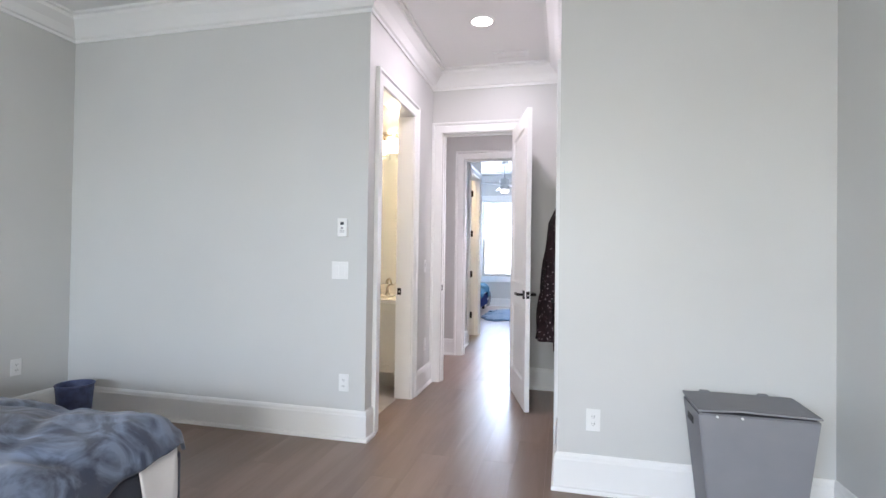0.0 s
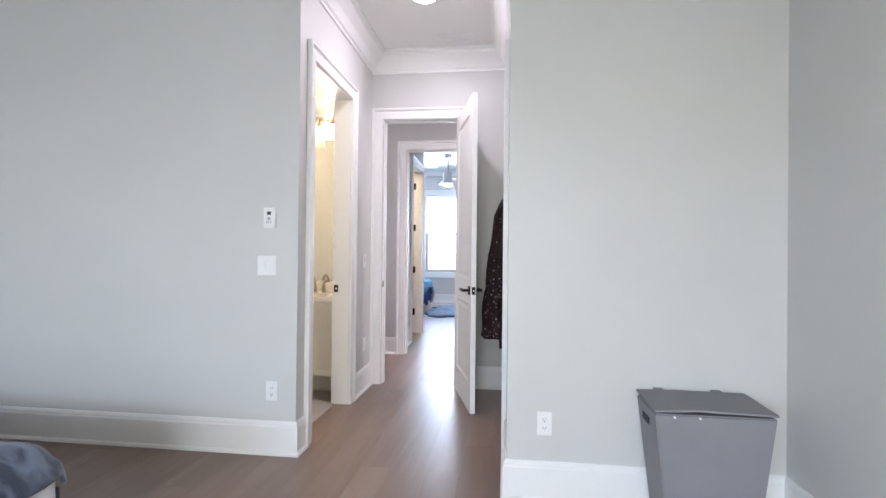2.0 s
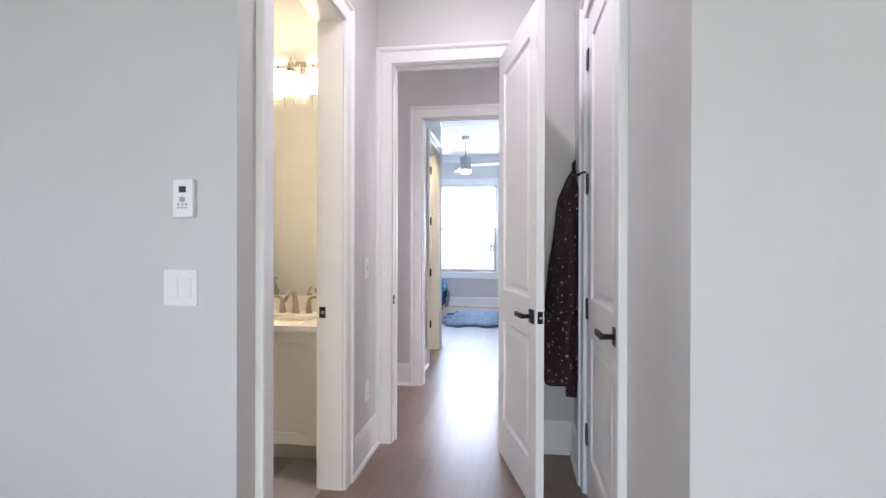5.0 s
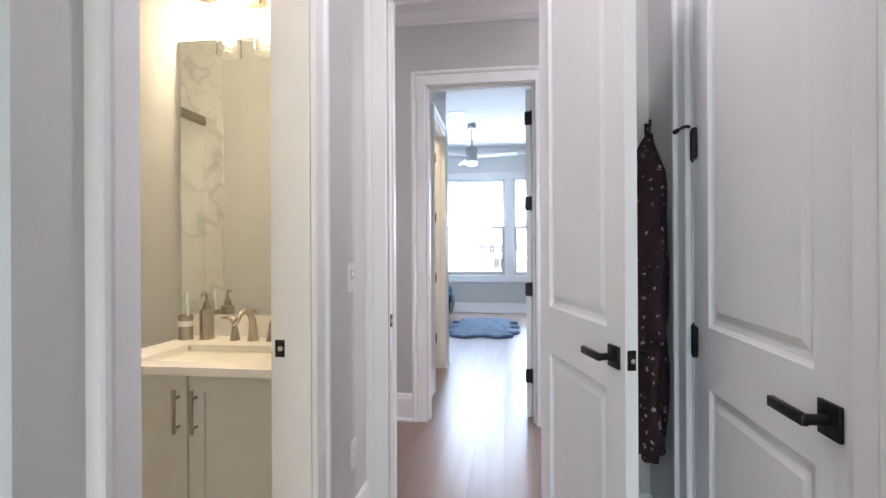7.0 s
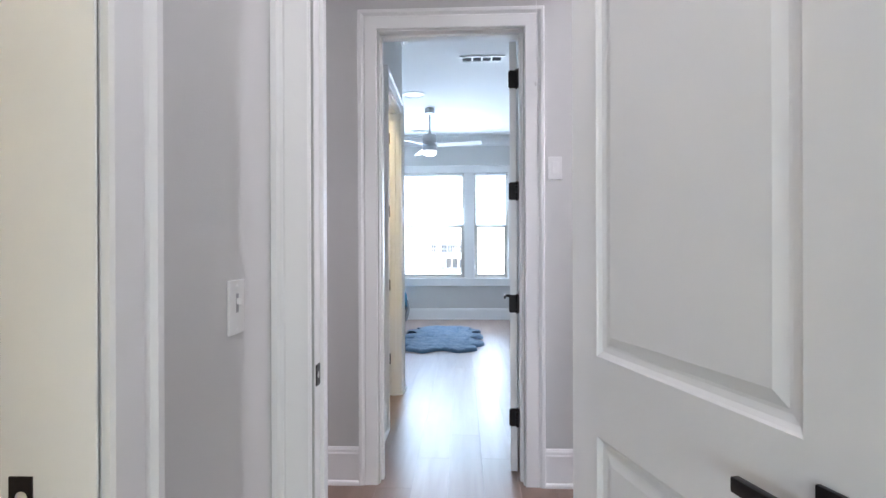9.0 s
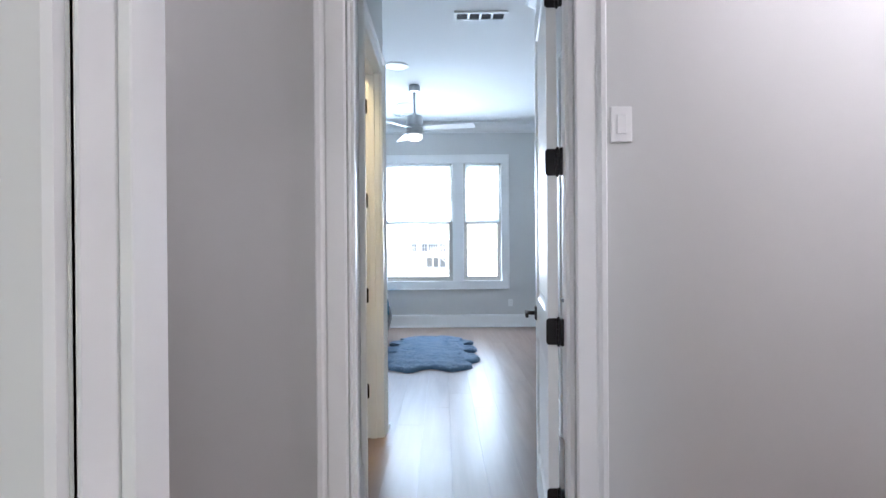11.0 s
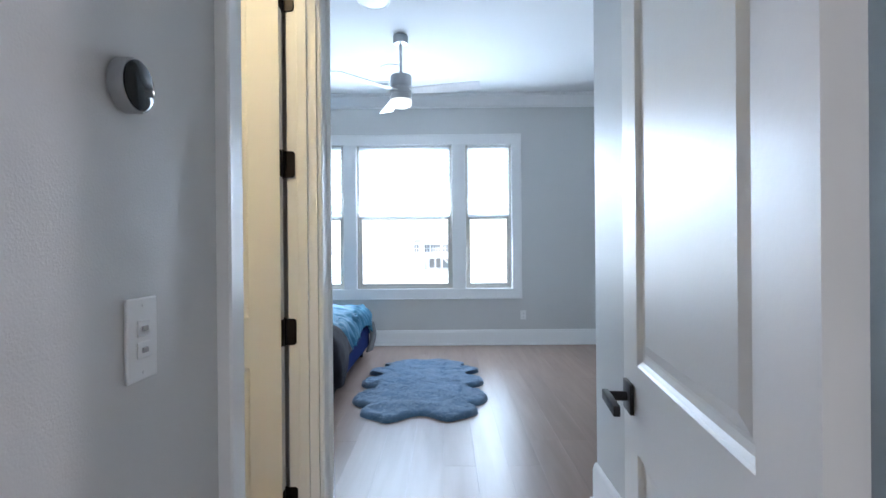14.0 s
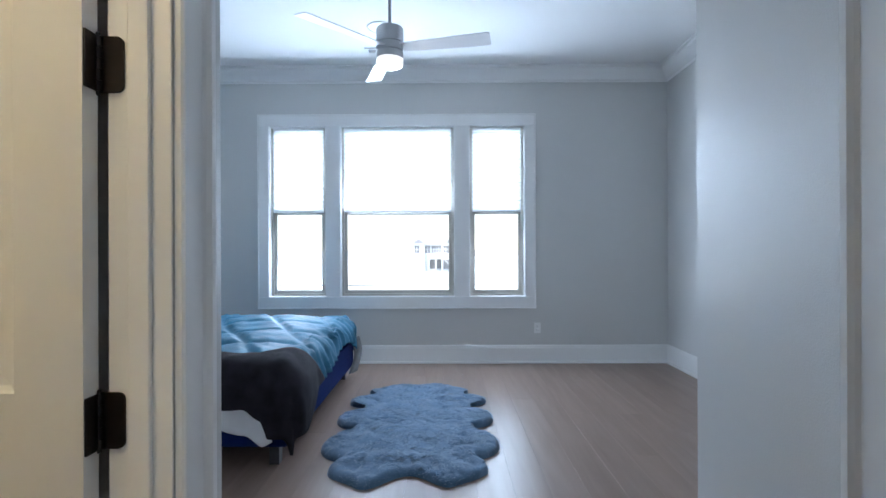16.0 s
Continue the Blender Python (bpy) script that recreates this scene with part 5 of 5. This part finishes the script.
for x in (-0.088, 0.088):
    d = math.copysign(1, x)
    bm = tube([(x, 0, 0), (x, 0, 0.006), (x, 0, 0.045), (x + 0.002 * d, -0.001, 0.078), (x + 0.012 * d, -0.002, 0.095), (x + 0.034 * d, -0.003, 0.103), (x + 0.066 * d, -0.004, 0.102)],
              [0.024, 0.0225, 0.0155, 0.012, 0.0105, 0.008, 0.005], 14)
    part("handle", bm, M_NICKEL, fau, "", True)
soap = thing("soap_dispenser", "brushed nickel soap pump bottle", "soap dispenser", "", "", (-2.035, 5.525, 0.845))
part("bottle", lathe(((0.035, 0), (0.035, 0.006), (0.0315, 0.009), (0.0315, 0.125), (0.0345, 0.127), (0.0345, 0.133), (0.030, 0.136), (0.018, 0.139), (0.016, 0.160)), 24), M_NICKEL, soap, "", True)
bm = tube([(0, 0, 0.15), (0, 0, 0.200), (0, -0.004, 0.207), (0, -0.040, 0.203)], [0.007, 0.006, 0.0065, 0.005], 8)
cyl(bm, (0, 0, 0.158), (0, 0, 0.172), 0.013, n=16)
part("pump", bm, M_NICKEL, soap, "", True)
cup = thing("toothbrush_holder", "brushed nickel cup holding a white toothbrush", "cup", "", "", (-2.124, 5.50, 0.845))
part("cup", lathe(((0.034, 0), (0.034, 0.005), (0.032, 0.007), (0.032, 0.103), (0.034, 0.105), (0.034, 0.110), (0.030, 0.110), (0.029, 0.008), (0.002, 0.008)), 24), M_NICKEL, cup, "", True)
part("band", lathe(((0.0325, 0.062), (0.0332, 0.063), (0.0332, 0.086), (0.0325, 0.087)), 24), M_PLATE, cup, "white label band")
part("toothbrush", tube([(0.01, 0, 0.01), (0.012, 0, 0.10), (0.006, 0.004, 0.17), (0.004, 0.005, 0.215)], [0.006, 0.006, 0.0035, 0.005], 8), M_BRUSH, cup, "white electric toothbrush", True)
mir = thing("mirror", "tall frameless wall mirror above the vanity", "mirror", "", "", (0, 0, 0))
part("glass", boxes((-2.225, -1.46, BW - 0.008, BW - 0.002, 0.948, 2.265)), M_MIRROR, mir)
part("edge", boxes((-2.232, -2.2255, BW - 0.011, BW - 0.0005, 0.948, 2.265), (-2.232, -1.46, BW - 0.011, BW - 0.0005, 2.2655, 2.271)), M_CHROME, mir)
sco = thing("vanity_light", "three-lamp nickel vanity light with glass shades, lit", "wall light", "", "", (0, 0, -0.045))
part("bar", boxes((-2.07, -1.60, 5.560, 5.577, 2.475, 2.497), bevel=0.003), M_NICKEL, sco)
part("back_plate", boxes((-1.90, -1.77, BW - 0.024, BW - 0.001, 2.44, 2.53), bevel=0.003), M_NICKEL, sco)
part("bracket", boxes((-1.855, -1.815, 5.577, BW - 0.023, 2.475, 2.497)), M_NICKEL, sco)
for x in (-2.03, -1.835, -1.64):
    bm = tube([(x, 5.566, 2.495), (x, 5.556, 2.525), (x, 5.528, 2.530), (x, 5.512, 2.510), (x, 5.51, 2.465)], 0.0065, 8)
    cyl(bm, (x, 5.51, 2.430), (x, 5.51, 2.480), 0.028, 0.017, n=18)
    part("arm", bm, M_NICKEL, sco, "", True)
    sh = part("shade", lathe(((0.030, 0.0), (0.056, -0.016), (0.059, -0.165), (0.056, -0.165), (0.053, -0.018), (0.028, -0.003)), 28, (x, 5.51, 2.445)), M_GLASS, sco, "clear glass shade", True)
    sh.visible_shadow = False
    b = part("bulb", lathe(((0.012, 0.0), (0.014, -0.02), (0.032, -0.06), (0.032, -0.088), (0.015, -0.110), (0.002, -0.114)), 20, (x, 5.51, 2.437)), M_BULB, sco, "glowing bulb", True)
    b.visible_shadow = False
toi = thing("toilet", "white ceramic toilet beside the vanity", "toilet", "", "", (-2.56, 0, 0))
part("tank", boxes((-0.20, 0.20, 5.41, BW - 0.01, 0.38, 0.698), bevel=0.02), M_PORCELAIN, toi, "", True)
part("tank_lid", boxes((-0.21, 0.21, 5.395, BW - 0.005, 0.698, 0.732), bevel=0.01), M_PORCELAIN, toi, "", True)
bm = lathe(((0.12, 0), (0.13, 0.02), (0.11, 0.16), (0.17, 0.36), (0.185, 0.40), (0.17, 0.42), (0.002, 0.42)), 28, (0, 5.20, 0))
part("bowl", bm, M_PORCELAIN, toi, "", True)
sb = thing("storage_box", "grey mottled fabric box with tissue on the tank", "box", "", "", (-2.63, 5.47, 0.7325))
bm = tapered(bmesh.new(), 0.22, 0.15, 0.26, 0.18, 0.0, 0.120)
bmesh.ops.bevel(bm, geom=[e for e in bm.edges], offset=0.008, segments=2, affect="EDGES")
part("box", bm, M_BOXFAB, sb, "", True)
part("tissue", garment([(0.10, 0, 0, 0.09, 0.05), (0.118, 0, 0, 0.085, 0.045), (0.128, 0.01, 0, 0.05, 0.025)], 20), M_SHEET, sb, "white tissue", True)
# shower at the end of the room
solid("shower_wall", boxes((-3.598, -2.93, YL + 0.132, YL + 0.147, 0.0, 3.04), (-3.598, -3.584, YL + 0.148, BW - 0.014, 0.0, 3.04), (-3.598, -2.93, BW - 0.013, BW - 0.001, 0.0, 3.04)), M_MARBLE,
      "grey-veined white marble shower wall", "wall", "structure")
scr = thing("shower_screen", "glass shower screen with nickel header rail", "shower screen", "", "", (0, 0, 0))
part("header_rail", boxes((-3.10, -3.07, YL + 0.15, BW - 0.016, 2.262, 2.332), bevel=0.004), M_RAIL, scr)
g = part("glass_panel", boxes((-3.089, -3.081, YL + 0.152, BW - 0.02, 0.06, 2.262)), M_GLASS, scr)
g.visible_shadow = False
part("curb", boxes((-3.145, -3.025, YL + 0.15, BW - 0.016, 0.0, 0.06), bevel=0.005), M_MARBLE, scr)
lamp = thing("flush_light", "plain flush ceiling light in the side bathroom", "ceiling light", "", "", (-1.75, 7.60, H2))
part("dome", lathe(((0.15, 0), (0.15, -0.03), (0.12, -0.075), (0.002, -0.095)), 28), M_BULB, lamp, "", True).visible_shadow = False

# ---------------------------------------------------------------- outside the far windows
solid("ground", boxes((-900, 900, 13.6, 1800, -4.2, -3.5)), M_GROUND, "pale open ground outside", "ground", "structure")
# Unseen ground added below the back windows; its dark green limits upward bounce.
solid("ground_unseen", boxes((-900, 900, -900, 13.6, -4.2, -3.5)), M_DIMGROUND, "unseen green ground, kept dark to cut bounced light", "ground", "structure")
house = thing("house", "pale two-storey house with gables and porch", "house", "", "", (0.0, 118, -3.5))
part("wall", boxes((-8.8, 1.6, 0, 9, 0, 6.0)), M_SIDING, house)
bm = bmesh.new()
rows = [[bm.verts.new(c) for c in ((x, -0.5, 5.95), (x, 4.5, 8.2), (x, 9.5, 5.95), (x, 9.5, 5.75), (x, -0.5, 5.75))] for x in (-9.2, 2.0)]
for j in range(5):
    bm.faces.new((rows[0][j], rows[0][(j + 1) % 5], rows[1][(j + 1) % 5], rows[1][j]))
bm.faces.new(rows[0])
bm.faces.new(rows[1])
part("roof", bm, M_ROOF, house)
for gx in (-6.9, -0.6):
    part("bay", boxes((gx - 1.35, gx + 1.35, -0.9, 0.1, 0, 6.05)), M_SIDING, house)
    for name, half, low, high, y0, y1, paint in (("gable_roof", 1.65, 6.0, 7.25, -1.3, 4.0, M_ROOF), ("gable_front", 1.15, 6.15, 6.95, -1.36, -1.29, M_GABLE)):
        bm = bmesh.new()
        rows = [[bm.verts.new((gx + sx, y, z)) for sx, z in ((-half, low), (0, high), (half, low))] for y in (y0, y1)]
        for j in range(3):
            bm.faces.new((rows[0][j], rows[0][(j + 1) % 3], rows[1][(j + 1) % 3], rows[1][j]))
        bm.faces.new(rows[0])
        bm.faces.new(rows[1])
        part(name, bm, paint, house)
for wx, wy, half in ((-7.3, -0.92, 0.5), (-5.0, -0.02, 0.62), (-3.6, -0.02, 0.5), (-2.5, -0.02, 0.5), (-0.9, -0.92, 0.6)):
    w = part("window", boxes((wx - half, wx + half, wy - 0.05, wy + 0.01, 3.9, 5.5)), M_PANESHADE, house)
    part("mullion", boxes((wx - 0.05, wx + 0.05, wy - 0.09, wy - 0.05, 3.9, 5.5), (wx - half, wx - 0.05, wy - 0.09, wy - 0.05, 4.65, 4.75), (wx + 0.05, wx + half, wy - 0.09, wy - 0.05, 4.65, 4.75)), M_SIDING, w)
# Flat dark boxes on the wall paint the shade inside the porch openings.
for wx in (-3.9, -2.4, -0.9):
    part("porch_shade", boxes((wx - 0.6, wx + 0.6, -0.98 if wx > -2 else -0.07, -0.9 if wx > -2 else 0.0, 0.4, 2.4)), M_PANESHADE, house)
part("porch_roof", boxes((-4.8, 1.6, -2.2, -1.37, 2.7, 2.9), (-4.8, -1.96, -1.37, -0.03, 2.7, 2.9)), M_SIDING, house)
for px in (-4.6, -3.15, -1.65, 1.4):
    part("post", boxes((px - 0.1, px + 0.1, -2.1, -1.9, 0, 2.7)), M_SIDING, house)
part("stair_rail", tube([(-1.6, -2.4, 2.9), (0.6, -2.4, 0.5)], 0.09, 6), M_SIDING, house)
fence = thing("low_wall", "low pale retaining wall outside the window", "wall", "", "", (0, 30, -3.5))
part("run", boxes((-40, 40, 0, 0.3, 0, 1.0), bevel=0.02), M_SIDING, fence)

# ---------------------------------------------------------------- floors
floor = solid("floor", boxes((-4.2, 1.85, YB - 0.1, WIN + 0.1, -0.2, -0.0135)), M_SUB, "grey-brown oak plank floor", "floor", "structure")
rnd = random.Random(11)
meshes = {}


def plank(x, y, w, length):
    key = (round(w, 3), round(length, 3))
    if key not in meshes:
        bm = boxes((0.0002, w - 0.0002, 0.0002, length - 0.0002, -0.0132, 0.0), bevel=0.0006)
        me = bpy.data.meshes.new("plank")
        bm.to_mesh(me)
        bm.free()
        me.materials.append(M_WOOD)
        meshes[key] = me
    ob = new("plank", meshes[key])
    ob.parent, ob.location = floor, (x, y, 0)


PW, PLEN = 0.19, 1.9
x = -4.1
while x < 1.68:
    y = YB - rnd.choice((0.0, 0.38, 0.76, 1.14, 1.52))
    while y < WIN:
        if not (x < 0.0 and x + PW < HL - 0.1 and y > YL + 0.1 and y + PLEN < D1):
            plank(x, y, PW, PLEN)
        y += PLEN
    x += PW
tiles = solid("bath_floor", boxes((-3.6, HL - 0.112, YL + 0.125, BW, -0.012, 0.002)), M_GROUT, "warm grey bathroom floor tile", "floor", "structure")
bm0 = boxes((0.002, 0.298, 0.002, 0.598, 0.0, 0.004), bevel=0.001)
tile_me = bpy.data.meshes.new("tile")
bm0.to_mesh(tile_me)
bm0.free()
tile_me.materials.append(M_TILE)
for i in range(7):
    for j in range(2):
        o = new("tile", tile_me)
        o.parent, o.location = tiles, (HL - 0.112 - 0.3 * (i + 1), YL + 0.14 + 0.6 * j + (0.25 if i % 2 else 0), 0.0015)
